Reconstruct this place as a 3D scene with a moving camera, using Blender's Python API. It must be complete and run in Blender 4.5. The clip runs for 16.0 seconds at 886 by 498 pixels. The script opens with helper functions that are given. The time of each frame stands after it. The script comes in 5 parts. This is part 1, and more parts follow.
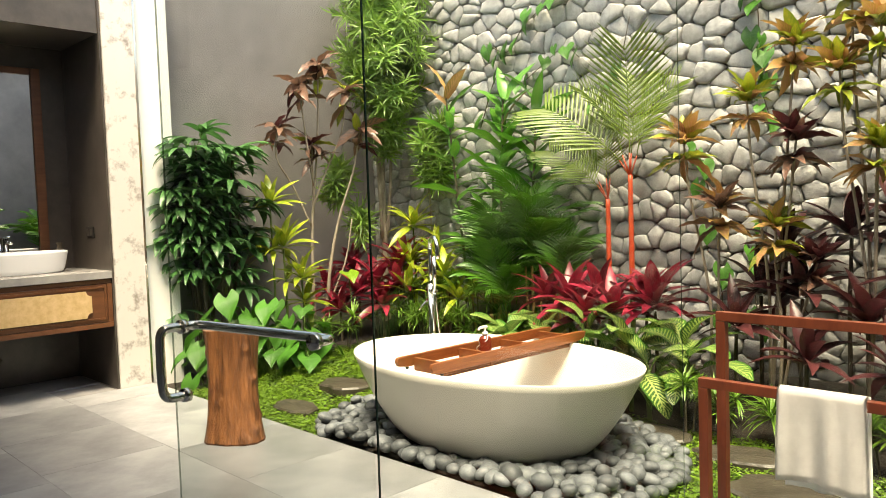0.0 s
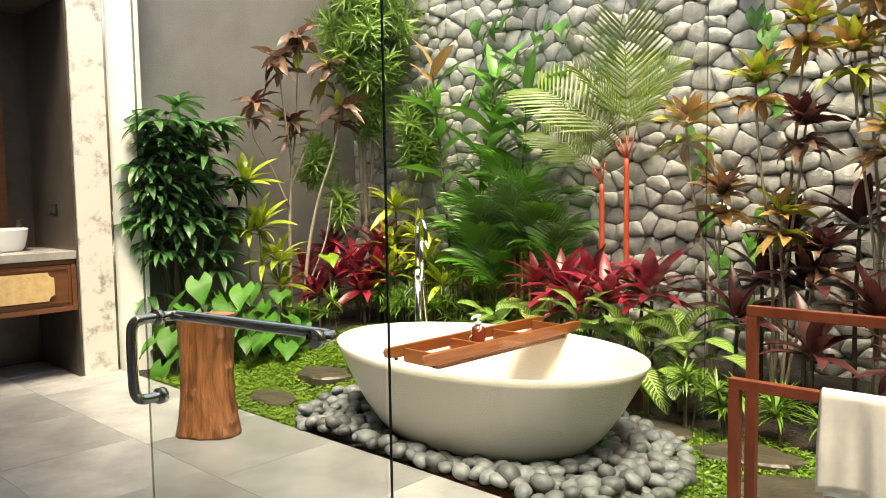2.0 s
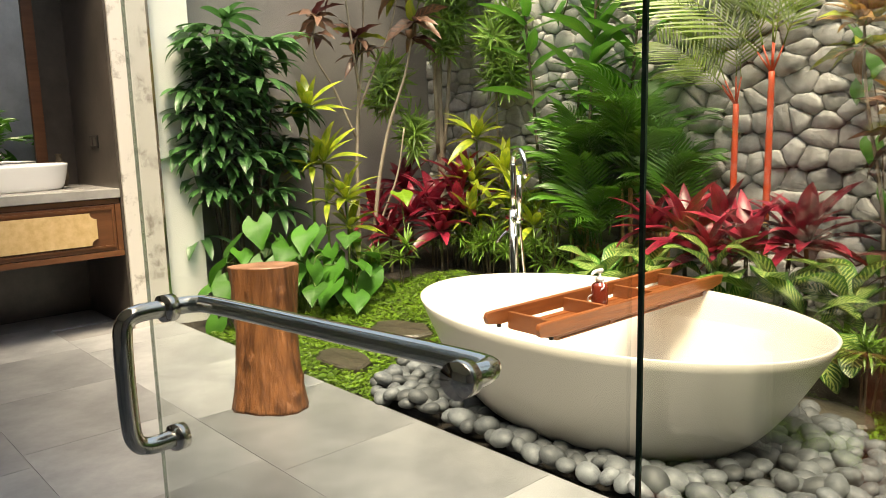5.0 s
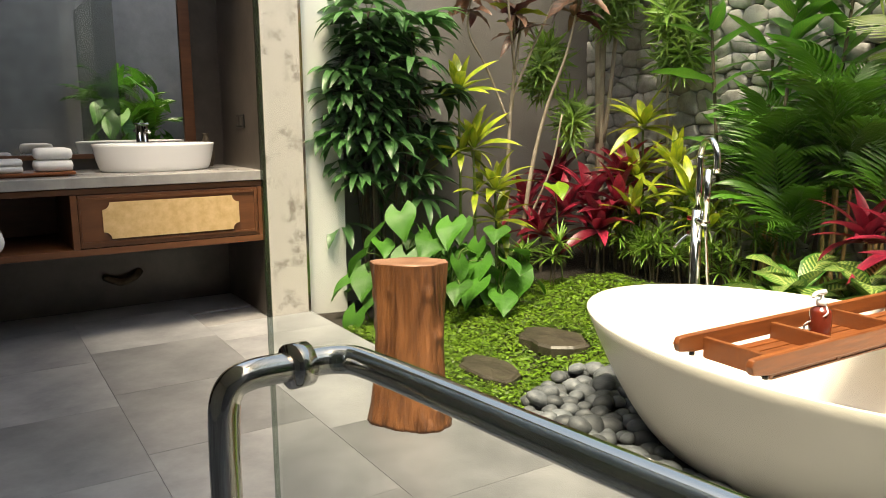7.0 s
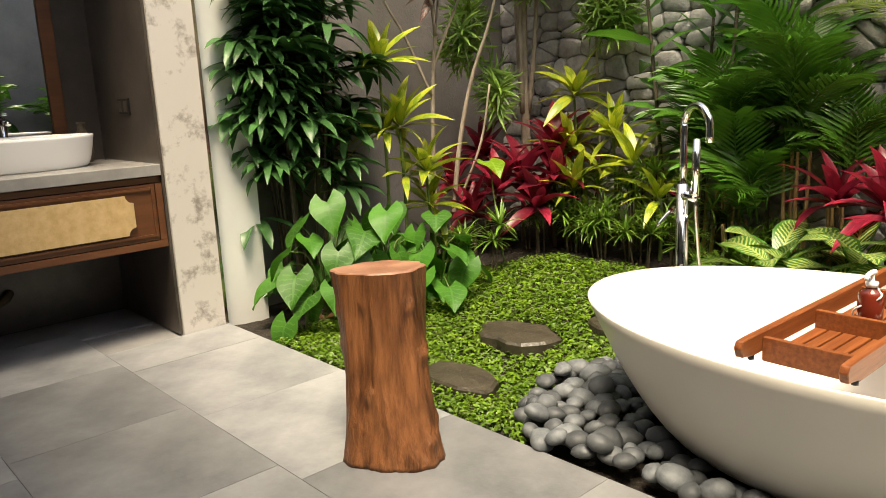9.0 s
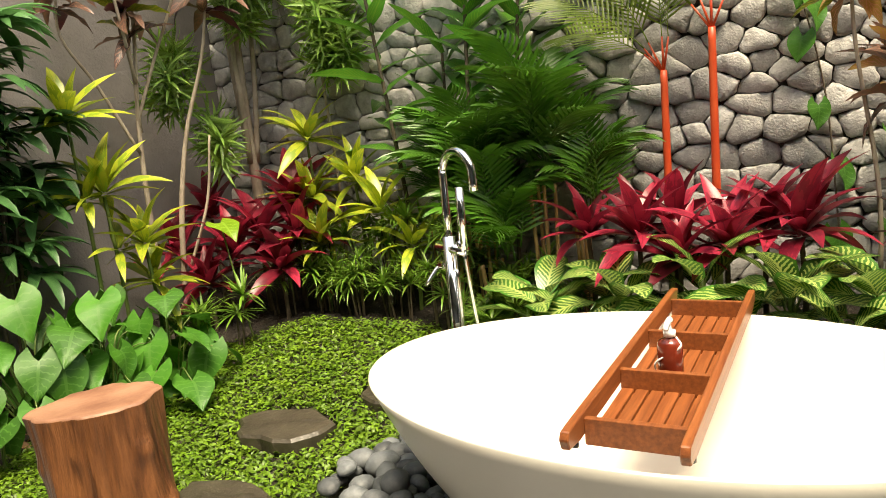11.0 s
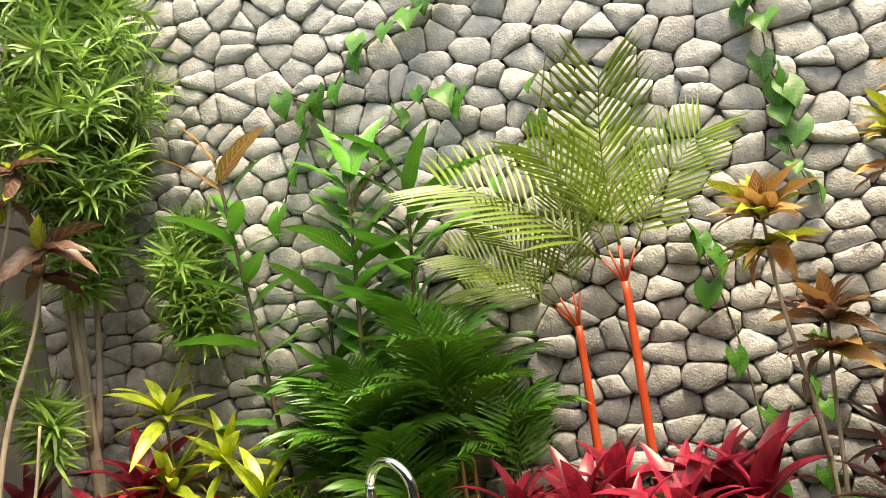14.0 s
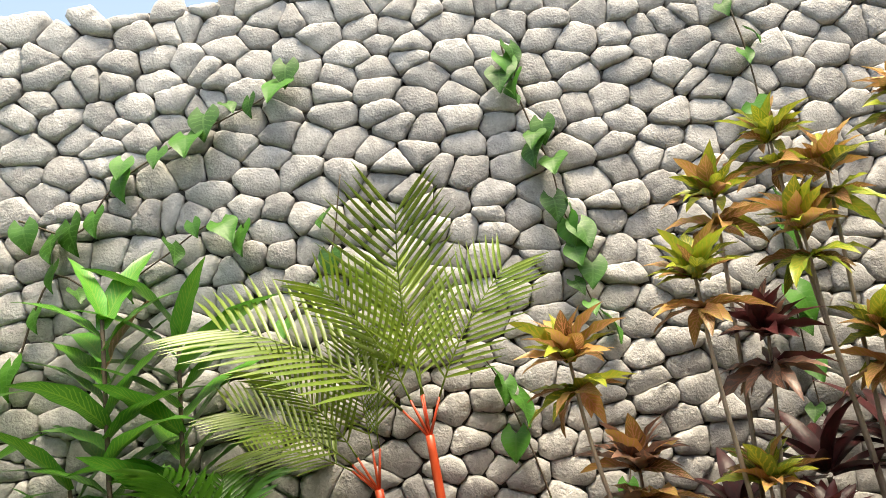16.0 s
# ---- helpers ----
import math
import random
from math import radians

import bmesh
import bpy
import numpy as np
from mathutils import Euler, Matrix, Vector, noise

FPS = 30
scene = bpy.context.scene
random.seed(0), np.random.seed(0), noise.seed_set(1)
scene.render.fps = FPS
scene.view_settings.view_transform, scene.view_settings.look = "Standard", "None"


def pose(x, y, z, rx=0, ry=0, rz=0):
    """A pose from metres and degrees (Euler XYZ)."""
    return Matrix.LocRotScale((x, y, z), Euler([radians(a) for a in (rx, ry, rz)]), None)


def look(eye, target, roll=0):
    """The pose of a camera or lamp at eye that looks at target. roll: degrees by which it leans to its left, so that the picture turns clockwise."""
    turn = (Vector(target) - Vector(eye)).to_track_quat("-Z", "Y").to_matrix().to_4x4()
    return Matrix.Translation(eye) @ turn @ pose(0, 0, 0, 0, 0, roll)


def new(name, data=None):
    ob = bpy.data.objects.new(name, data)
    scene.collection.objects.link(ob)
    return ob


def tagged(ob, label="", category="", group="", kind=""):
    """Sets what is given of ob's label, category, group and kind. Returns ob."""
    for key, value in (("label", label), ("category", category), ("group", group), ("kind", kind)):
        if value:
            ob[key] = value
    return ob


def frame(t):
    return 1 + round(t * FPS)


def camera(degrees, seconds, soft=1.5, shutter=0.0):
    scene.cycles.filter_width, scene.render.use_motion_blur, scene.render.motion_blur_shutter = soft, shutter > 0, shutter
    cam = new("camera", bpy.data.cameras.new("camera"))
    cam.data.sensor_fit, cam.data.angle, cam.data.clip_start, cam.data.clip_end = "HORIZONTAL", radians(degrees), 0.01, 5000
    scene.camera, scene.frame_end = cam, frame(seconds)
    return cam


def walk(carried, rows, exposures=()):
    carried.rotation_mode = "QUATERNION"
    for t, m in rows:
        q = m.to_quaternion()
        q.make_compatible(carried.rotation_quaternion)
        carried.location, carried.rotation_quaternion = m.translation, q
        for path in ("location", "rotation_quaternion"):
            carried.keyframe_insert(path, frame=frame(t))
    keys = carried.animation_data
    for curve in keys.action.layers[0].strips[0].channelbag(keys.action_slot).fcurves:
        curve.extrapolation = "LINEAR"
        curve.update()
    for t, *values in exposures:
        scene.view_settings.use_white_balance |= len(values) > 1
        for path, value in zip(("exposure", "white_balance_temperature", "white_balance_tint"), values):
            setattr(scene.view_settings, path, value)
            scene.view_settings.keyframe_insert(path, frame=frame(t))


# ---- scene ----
cam = camera(60.7, 16.0, soft=0.5)
PATH = [
    (0, (-0.043, 0.441, 1.269), (-1.46, 1.849, 1.16), -1.9),
    (0.5, (-0.078, 0.409, 1.266), (-1.467, 1.844, 1.157), -1.5),
    (1, (-0.135, 0.376, 1.261), (-1.501, 1.832, 1.144), -1.3),
    (1.5, (-0.197, 0.432, 1.254), (-1.555, 1.894, 1.123), -1.2),
    (2, (-0.292, 0.54, 1.256), (-1.652, 1.998, 1.104), -0.9),
    (2.5, (-0.382, 0.606, 1.244), (-1.734, 2.069, 1.07), -0.8),
    (3, (-0.514, 0.661, 1.238), (-1.838, 2.146, 1.04), -1.2),
    (3.5, (-0.656, 0.715, 1.236), (-1.937, 2.235, 1.023), -1.9),
    (4, (-0.765, 0.727, 1.236), (-2.018, 2.267, 0.997), -2.5),
    (4.5, (-0.862, 0.868, 1.218), (-2.207, 2.322, 0.943), -2.2),
    (5, (-0.974, 0.964, 1.209), (-2.433, 2.294, 0.889), -1.5),
    (5.2, (-1.024, 0.986, 1.218), (-2.516, 2.275, 0.878), -1.1),
    (7.3, (-1.497, 1.157, 1.172), (-3.168, 2.203, 0.835), -0.4),
    (7.5, (-1.568, 1.16, 1.195), (-3.232, 2.213, 0.849), -0.3),
    (8, (-1.727, 1.153, 1.203), (-3.362, 2.252, 0.855), -0.8),
    (8.5, (-1.889, 1.118, 1.213), (-3.441, 2.322, 0.836), -1.5),
    (9, (-2.025, 1.128, 1.19), (-3.473, 2.444, 0.774), -2.6),
    (9.5, (-2.154, 1.171, 1.187), (-3.461, 2.612, 0.72), -3.2),
    (10, (-2.278, 1.27, 1.175), (-3.359, 2.878, 0.679), -3.3),
    (10.2, (-2.259, 1.31, 1.156), (-3.299, 2.954, 0.694), -4.1),
    (12.3, (-2.628, 1.616, 1.475), (-3.351, 3.463, 1.213), -5.8),
    (12.5, (-2.632, 1.646, 1.467), (-3.339, 3.505, 1.259), -5.9),
    (13, (-2.678, 1.71, 1.5), (-3.318, 3.603, 1.406), -6.3),
    (13.5, (-2.737, 1.759, 1.519), (-3.286, 3.682, 1.529), -7.4),
    (14, (-2.784, 1.8, 1.537), (-3.244, 3.744, 1.636), -8.5),
    (14.5, (-2.811, 1.887, 1.542), (-3.17, 3.846, 1.731), -9.2),
    (15, (-2.82, 2.019, 1.55), (-3.05, 3.987, 1.823), -9.6),
    (15.5, (-2.808, 2.089, 1.56), (-2.886, 4.06, 1.888), -10.0),
    (16, (-2.808, 2.133, 1.579), (-2.68, 4.093, 1.954), -11.0),
]
walk(cam, [(t, look(eye, target, roll)) for t, eye, target, roll in PATH], [(0, 2.1, 8800, 5), (5, 1.95, 8800, 6), (8, 1.75, 8500, 7), (10, 1.35, 8500, 7), (12.4, 2.3, 9000, 0), (14, 1.95, 8700, 4), (16, 1.75, 8000, 6)])

# world, sun, exposure
world = bpy.data.worlds.new("overcast_sky")
scene.world = world
world.use_nodes = True
wn = world.node_tree.nodes
sky = wn.new("ShaderNodeTexSky")
sky.sky_type = 'NISHITA'
sky.sun_disc = False
sky.sun_elevation = radians(71)
sky.sun_rotation = radians(136)
sky.dust_density = 3.0
sky.ozone_density = 0.6
wn["Background"].inputs[1].default_value = 0.13
world.node_tree.links.new(sky.outputs[0], wn["Background"].inputs[0])
sun_data = bpy.data.lights.new("sun", 'SUN')
sun_data.energy = 2.4
sun_data.angle = radians(25)
sun_data.color = (1.0, 0.95, 0.88)
sun = new("sun", sun_data)
sun.matrix_world = look((0.0, 2.75, 9), (-2.2, 5.0, 0))

# ---- materials ----
def mat(name, base, rough=0.6, second=None, scale=8.0, detail=6.0, bump=0.2, bump_scale=60.0, metal=0.0, rnd=0.0,
        island=False, spec=0.5, bump_dist=0.004, subsurf=0.0, stretch=(1, 1, 1), contrast=(0.35, 0.65), coat=0.0):
    m = bpy.data.materials.new(name)
    m.use_nodes = True
    nt = m.node_tree
    n, l = nt.nodes, nt.links
    b = n["Principled BSDF"]
    b.inputs["Roughness"].default_value = rough
    b.inputs["Metallic"].default_value = metal
    b.inputs["Specular IOR Level"].default_value = spec
    b.inputs["Coat Weight"].default_value = coat
    tc = n.new("ShaderNodeTexCoord")
    mp = n.new("ShaderNodeMapping")
    mp.inputs["Scale"].default_value = stretch
    l.new(tc.outputs["Object"], mp.inputs["Vector"])
    no = n.new("ShaderNodeTexNoise")
    no.inputs["Scale"].default_value = scale
    no.inputs["Detail"].default_value = detail
    no.inputs["Roughness"].default_value = 0.65
    l.new(mp.outputs[0], no.inputs["Vector"])
    rp = n.new("ShaderNodeValToRGB")
    rp.color_ramp.elements[0].position, rp.color_ramp.elements[1].position = contrast
    rp.color_ramp.elements[0].color = (*base, 1)
    rp.color_ramp.elements[1].color = (*(second or [c * 1.25 for c in base]), 1)
    l.new(no.outputs["Fac"], rp.inputs["Fac"])
    out = rp.outputs["Color"]
    if rnd:
        hs = n.new("ShaderNodeHueSaturation")
        ma = n.new("ShaderNodeMapRange")
        ma.inputs["To Min"].default_value, ma.inputs["To Max"].default_value = 1 - rnd, 1 + rnd
        if island:
            src = n.new("ShaderNodeNewGeometry").outputs["Random Per Island"]
        else:
            src = n.new("ShaderNodeObjectInfo").outputs["Random"]
        l.new(src, ma.inputs["Value"])
        l.new(ma.outputs[0], hs.inputs["Value"])
        l.new(out, hs.inputs["Color"])
        out = hs.outputs["Color"]
    l.new(out, b.inputs["Base Color"])
    if bump:
        nb = n.new("ShaderNodeTexNoise")
        nb.inputs["Scale"].default_value = bump_scale
        nb.inputs["Detail"].default_value = 5
        l.new(mp.outputs[0], nb.inputs["Vector"])
        bp = n.new("ShaderNodeBump")
        bp.inputs["Strength"].default_value = bump
        bp.inputs["Distance"].default_value = bump_dist
        l.new(nb.outputs["Fac"], bp.inputs["Height"])
        l.new(bp.outputs[0], b.inputs["Normal"])
    if subsurf:
        tr = n.new("ShaderNodeBsdfTranslucent")
        l.new(out, tr.inputs["Color"])
        mx = n.new("ShaderNodeMixShader")
        mx.inputs[0].default_value = subsurf
        l.new(b.outputs[0], mx.inputs[1])
        l.new(tr.outputs[0], mx.inputs[2])
        l.new(mx.outputs[0], n["Material Output"].inputs["Surface"])
    return m


def leaf_mat(name, base, second, vein, vein_amount=0.5, rough=0.35, rnd=0.35, island=False, edge=None, veins=14.0, rough_vein=0.5):
    """A leaf: blotches of two colours, a pale midrib and side veins along its own length, thin enough to glow."""
    m = mat(name, base, rough, second, scale=7.0, bump=0.15, bump_scale=50, rnd=rnd, island=island, subsurf=0.25)
    nt = m.node_tree
    n, l = nt.nodes, nt.links
    b = n["Principled BSDF"]
    uv = n.new("ShaderNodeUVMap")
    sp = n.new("ShaderNodeSeparateXYZ")
    l.new(uv.outputs[0], sp.inputs[0])
    def math_node(op, a, c):
        k = n.new("ShaderNodeMath")
        k.operation = op
        for i, v in enumerate((a, c)):
            if isinstance(v, (int, float)):
                k.inputs[i].default_value = v
            elif v is not None:
                l.new(v, k.inputs[i])
        return k.outputs[0]
    side = math_node('ABSOLUTE', math_node('SUBTRACT', sp.outputs[0], 0.5), None)
    rib = math_node('LESS_THAN', side, 0.035)
    slant = math_node('SUBTRACT', sp.outputs[1], math_node('MULTIPLY', side, 0.45))
    wob = n.new("ShaderNodeTexNoise")
    wob.inputs["Scale"].default_value = 9
    l.new(uv.outputs[0], wob.inputs["Vector"])
    wave = math_node('SINE', math_node('ADD', math_node('MULTIPLY', slant, veins * 6.283), math_node('MULTIPLY', wob.outputs["Fac"], 5.0)), None)
    band = math_node('GREATER_THAN', wave, 1 - 2 * rough_vein)
    inner = math_node('LESS_THAN', math_node('ADD', side, math_node('MULTIPLY', wob.outputs["Fac"], 0.12)), 0.47)
    fac = math_node('MULTIPLY', math_node('MAXIMUM', rib, math_node('MULTIPLY', band, inner)), vein_amount)
    src = b.inputs["Base Color"].links[0].from_socket
    mx = n.new("ShaderNodeMix")
    mx.data_type = 'RGBA'
    l.new(fac, mx.inputs["Factor"])
    l.new(src, mx.inputs["A"])
    mx.inputs["B"].default_value = (*vein, 1)
    l.new(mx.outputs["Result"], b.inputs["Base Color"])
    for node in n:
        if node.type == 'BSDF_TRANSLUCENT':
            l.new(mx.outputs["Result"], node.inputs["Color"])
    return m


def glass_mat():
    m = bpy.data.materials.new("clear_glass")
    m.use_nodes = True
    n, l = m.node_tree.nodes, m.node_tree.links
    tr = n.new("ShaderNodeBsdfTransparent")
    tr.inputs[0].default_value = (0.95, 0.97, 0.96, 1)
    gl = n.new("ShaderNodeBsdfGlossy")
    gl.inputs["Roughness"].default_value = 0.0
    gl.inputs["Color"].default_value = (0.55, 0.57, 0.56, 1)
    fr = n.new("ShaderNodeLayerWeight")
    fr.inputs[0].default_value = 0.5
    pw = n.new("ShaderNodeMath")
    pw.operation = 'POWER'
    pw.inputs[1].default_value = 4.0
    l.new(fr.outputs["Facing"], pw.inputs[0])
    ad = n.new("ShaderNodeMath")
    ad.operation = 'MULTIPLY_ADD'
    ad.inputs[1].default_value, ad.inputs[2].default_value = 0.8, 0.035
    l.new(pw.outputs[0], ad.inputs[0])
    mx = n.new("ShaderNodeMixShader")
    l.new(ad.outputs[0], mx.inputs[0])
    l.new(tr.outputs[0], mx.inputs[1])
    l.new(gl.outputs[0], mx.inputs[2])
    l.new(mx.outputs[0], n["Material Output"].inputs["Surface"])
    return m


GLASS = glass_mat()


def glass_edge_mat():
    """The polished edge of a pane: dim green-grey, half clear, glossy."""
    m = bpy.data.materials.new("pale_glass_edge")
    m.use_nodes = True
    n, l = m.node_tree.nodes, m.node_tree.links
    tr = n.new("ShaderNodeBsdfTransparent")
    tr.inputs[0].default_value = (0.78, 0.82, 0.79, 1)
    gl = n.new("ShaderNodeBsdfGlossy")
    gl.inputs["Roughness"].default_value = 0.15
    gl.inputs["Color"].default_value = (0.5, 0.55, 0.52, 1)
    mx = n.new("ShaderNodeMixShader")
    mx.inputs[0].default_value = 0.3
    l.new(tr.outputs[0], mx.inputs[1])
    l.new(gl.outputs[0], mx.inputs[2])
    l.new(mx.outputs[0], n["Material Output"].inputs["Surface"])
    return m


GLASS_EDGE2 = glass_edge_mat()
GLASS_EDGE = mat("dark_glass_edge", (0.015, 0.03, 0.025), 0.12, (0.03, 0.06, 0.05), bump=0)
FLOOR = mat("grey_andesite_tile", (0.165, 0.17, 0.178), 0.36, (0.31, 0.315, 0.322), scale=2.6, detail=9, bump=0.12, bump_scale=90, rnd=0.28, bump_dist=0.002)
GROUT = mat("grout", (0.26, 0.255, 0.25), 0.9, bump_scale=200)
MARBLE = mat("grey_fossil_marble", (0.30, 0.26, 0.23), 0.3, (0.68, 0.64, 0.60), scale=8.0, detail=9, bump=0.1, bump_scale=30, contrast=(0.34, 0.47))
COUNTER = mat("grey_stone_counter", (0.25, 0.24, 0.235), 0.25, (0.36, 0.345, 0.33), scale=6, detail=8, bump=0.05)
WHITE = mat("white_paint", (0.80, 0.80, 0.77), 0.6, (0.85, 0.85, 0.83), scale=3, bump=0.1, bump_scale=120)
DARKWALL = mat("dark_grey_render", (0.17, 0.157, 0.16), 0.85, (0.245, 0.228, 0.23), scale=1.6, bump=0.6, bump_scale=70, bump_dist=0.006, detail=8)
PANEL = mat("dark_brown_stone_panel", (0.05, 0.042, 0.037), 0.28, (0.095, 0.08, 0.07), scale=3, bump=0.08, bump_scale=40, detail=8)
CEIL = mat("ceiling_paint", (0.55, 0.54, 0.52), 0.8, (0.6, 0.59, 0.57), scale=2, bump_scale=100)
ROOMWALL = mat("room_plaster", (0.30, 0.28, 0.26), 0.8, (0.36, 0.34, 0.32), scale=2, bump=0.3)
MORTAR = mat("dark_mortar", (0.10, 0.092, 0.082), 0.95, (0.16, 0.148, 0.13), scale=20, bump=0.6)
STONE = mat("river_stone", (0.31, 0.302, 0.294), 0.85, (0.50, 0.49, 0.477), scale=16, detail=12, bump=0.7, bump_scale=90, rnd=0.2, bump_dist=0.009)
STONE_J = mat("river_stone_far", (0.31, 0.302, 0.294), 0.85, (0.50, 0.49, 0.477), scale=16, detail=12, bump=0.7, bump_scale=90, rnd=0.2, island=True, bump_dist=0.009)
PEBBLE = mat("grey_pebble", (0.07, 0.079, 0.088), 0.55, (0.155, 0.168, 0.18), scale=14, bump=0.35, bump_scale=140, rnd=0.5, bump_dist=0.002)
SOIL = mat("dark_soil", (0.014, 0.010, 0.007), 0.95, (0.034, 0.026, 0.019), scale=14, bump=1.0, bump_scale=60, bump_dist=0.02)
SLATE = mat("stepping_stone", (0.03, 0.025, 0.018), 0.42, (0.065, 0.055, 0.04), scale=9, bump=0.7, bump_scale=50, bump_dist=0.006)
TUB = mat("cream_resin", (0.68, 0.65, 0.59), 0.28, (0.71, 0.68, 0.62), scale=2, bump=0.02, bump_scale=20)
CERAMIC = mat("white_ceramic", (0.82, 0.82, 0.82), 0.1, (0.84, 0.84, 0.84), scale=2, bump=0)
TEAK = mat("teak", (0.15, 0.04, 0.012), 0.38, (0.27, 0.085, 0.027), scale=9, bump=0.2, bump_scale=30, stretch=(9, 0.6, 9), rnd=0.12)
STUMP = mat("stump_wood", (0.085, 0.03, 0.011), 0.45, (0.27, 0.105, 0.04), scale=9, detail=11, bump=1.0, bump_scale=13, stretch=(2.6, 2.6, 0.28), bump_dist=0.02, contrast=(0.36, 0.62))
STUMPTOP = mat("stump_cut_face", (0.20, 0.085, 0.05), 0.5, (0.36, 0.19, 0.12), scale=7, bump=0.3, bump_scale=40)
CABINET = mat("walnut_cabinet", (0.105, 0.038, 0.016), 0.38, (0.17, 0.065, 0.028), scale=4, bump=0.08, bump_scale=40, stretch=(4, 0.5, 4))
RACK = mat("red_brown_wood", (0.096, 0.0224, 0.0112), 0.35, (0.152, 0.04, 0.02), scale=5, bump=0.1, stretch=(4, 4, 1))
CHROME = mat("chrome", (0.80, 0.80, 0.80), 0.06, (0.83, 0.83, 0.83), metal=1.0, bump=0)
STEEL = mat("polished_steel", (0.567, 0.54, 0.486), 0.1, (0.621, 0.594, 0.54), metal=1.0, bump=0)
BLACK = mat("black_plastic", (0.012, 0.012, 0.012), 0.3, bump=0)
TOWEL = mat("white_towel", (0.76, 0.76, 0.75), 0.95, (0.82, 0.82, 0.81), scale=30, bump=0.5, bump_scale=420, bump_dist=0.002)
AMBER = mat("red_brown_bottle", (0.16, 0.022, 0.012), 0.15, (0.2, 0.03, 0.015), bump=0, coat=0.4)
MIRROR = mat("mirror_silver", (0.88, 0.89, 0.88), 0.0, (0.88, 0.89, 0.88), metal=1.0, bump=0)
BARK = mat("grey_bark", (0.25, 0.20, 0.155), 0.85, (0.42, 0.35, 0.28), scale=20, bump=0.7, bump_scale=50, stretch=(1, 1, 0.4))
DARKSTEM = mat("dark_stem", (0.06, 0.045, 0.03), 0.8, (0.12, 0.09, 0.06), scale=25, bump=0.4)
REDSTEM = mat("red_palm_sheath", (0.50, 0.045, 0.015), 0.4, (0.58, 0.09, 0.03), scale=9, bump=0.1, stretch=(3, 3, 0.5))
GREENSTEM = mat("green_stem", (0.07, 0.13, 0.025), 0.5, (0.14, 0.19, 0.05), scale=12, bump=0.15)
CANE = mat("tan_cane", (0.36, 0.22, 0.09), 0.6, (0.45, 0.29, 0.13), scale=14, bump=0.2)

L_RHAPIS = leaf_mat("rhapis_leaf", (0.036, 0.115, 0.034), (0.07, 0.195, 0.055), (0.11, 0.25, 0.09), 0.3, 0.36, island=False)
L_YELLOW = leaf_mat("yellow_leaf", (0.22, 0.30, 0.018), (0.40, 0.41, 0.05), (0.09, 0.21, 0.018), 0.6, 0.35, veins=2, rough_vein=0.35)
L_HEART = leaf_mat("heart_leaf", (0.03, 0.13, 0.012), (0.055, 0.19, 0.018), (0.09, 0.23, 0.045), 0.55, 0.5, veins=7, rough_vein=0.12)
L_RED = leaf_mat("crimson_leaf", (0.182, 0.0084, 0.0224), (0.308, 0.021, 0.049), (0.07, 0.0056, 0.014), 0.5, 0.33, rnd=0.5, veins=2, rough_vein=0.3)
L_BURG = leaf_mat("burgundy_leaf", (0.042, 0.0126, 0.0154), (0.084, 0.0245, 0.0245), (0.112, 0.021, 0.028), 0.5, 0.35, rnd=0.5, veins=3, rough_vein=0.25)
L_BRONZE = leaf_mat("bronze_leaf", (0.135, 0.085, 0.062), (0.22, 0.13, 0.10), (0.34, 0.15, 0.10), 0.6, 0.35, rnd=0.55, veins=6, rough_vein=0.2)
L_CROTON = leaf_mat("croton_leaf", (0.33, 0.14, 0.06), (0.36, 0.27, 0.06), (0.55, 0.26, 0.17), 0.7, 0.38, rnd=0.45, veins=9, rough_vein=0.22)
L_CROTONG = leaf_mat("croton_green_leaf", (0.1268, 0.234, 0.02438), (0.312, 0.351, 0.039), (0.4875, 0.4095, 0.0585), 0.6, 0.35, rnd=0.4, veins=8, rough_vein=0.2)
L_DIEF = leaf_mat("dumbcane_leaf", (0.03, 0.12, 0.016), (0.055, 0.17, 0.025), (0.42, 0.50, 0.16), 0.9, 0.33, rnd=0.25, veins=13, rough_vein=0.4)
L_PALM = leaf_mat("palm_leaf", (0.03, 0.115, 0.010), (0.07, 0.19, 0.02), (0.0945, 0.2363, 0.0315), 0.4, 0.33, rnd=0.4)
# Brighter, yellower copy of palm_leaf: the sunlight is put into the colour.
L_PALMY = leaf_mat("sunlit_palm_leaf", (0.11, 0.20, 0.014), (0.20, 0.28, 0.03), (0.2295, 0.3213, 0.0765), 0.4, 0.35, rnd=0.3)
L_REFLEXA = leaf_mat("narrow_leaf", (0.09, 0.22, 0.04), (0.22, 0.38, 0.06), (0.34, 0.48, 0.13), 0.5, 0.35, rnd=0.5, island=True)
L_TUFT = leaf_mat("edging_leaf", (0.04914, 0.142, 0.01638), (0.1092, 0.2402, 0.0273), (0.2839, 0.3713, 0.0546), 0.4, 0.38, rnd=0.5, island=True)
L_LONG = leaf_mat("long_green_leaf", (0.046, 0.1932, 0.023), (0.0828, 0.276, 0.0368), (0.2024, 0.3496, 0.0552), 0.6, 0.3, rnd=0.35, veins=16, rough_vein=0.15)
L_LAWN = leaf_mat("groundcover_leaf", (0.058, 0.14, 0.006), (0.125, 0.225, 0.015), (0.18, 0.27, 0.035), 0.3, 0.45, rnd=0.5, island=True)
L_LIME = leaf_mat("lime_leaf", (0.17, 0.34, 0.015), (0.24, 0.42, 0.03), (0.3, 0.48, 0.08), 0.4, 0.4, veins=7, rough_vein=0.1)
L_DRY = leaf_mat("dry_leaf", (0.154, 0.063, 0.021), (0.224, 0.105, 0.042), (0.28, 0.14, 0.07), 0.4, 0.6)


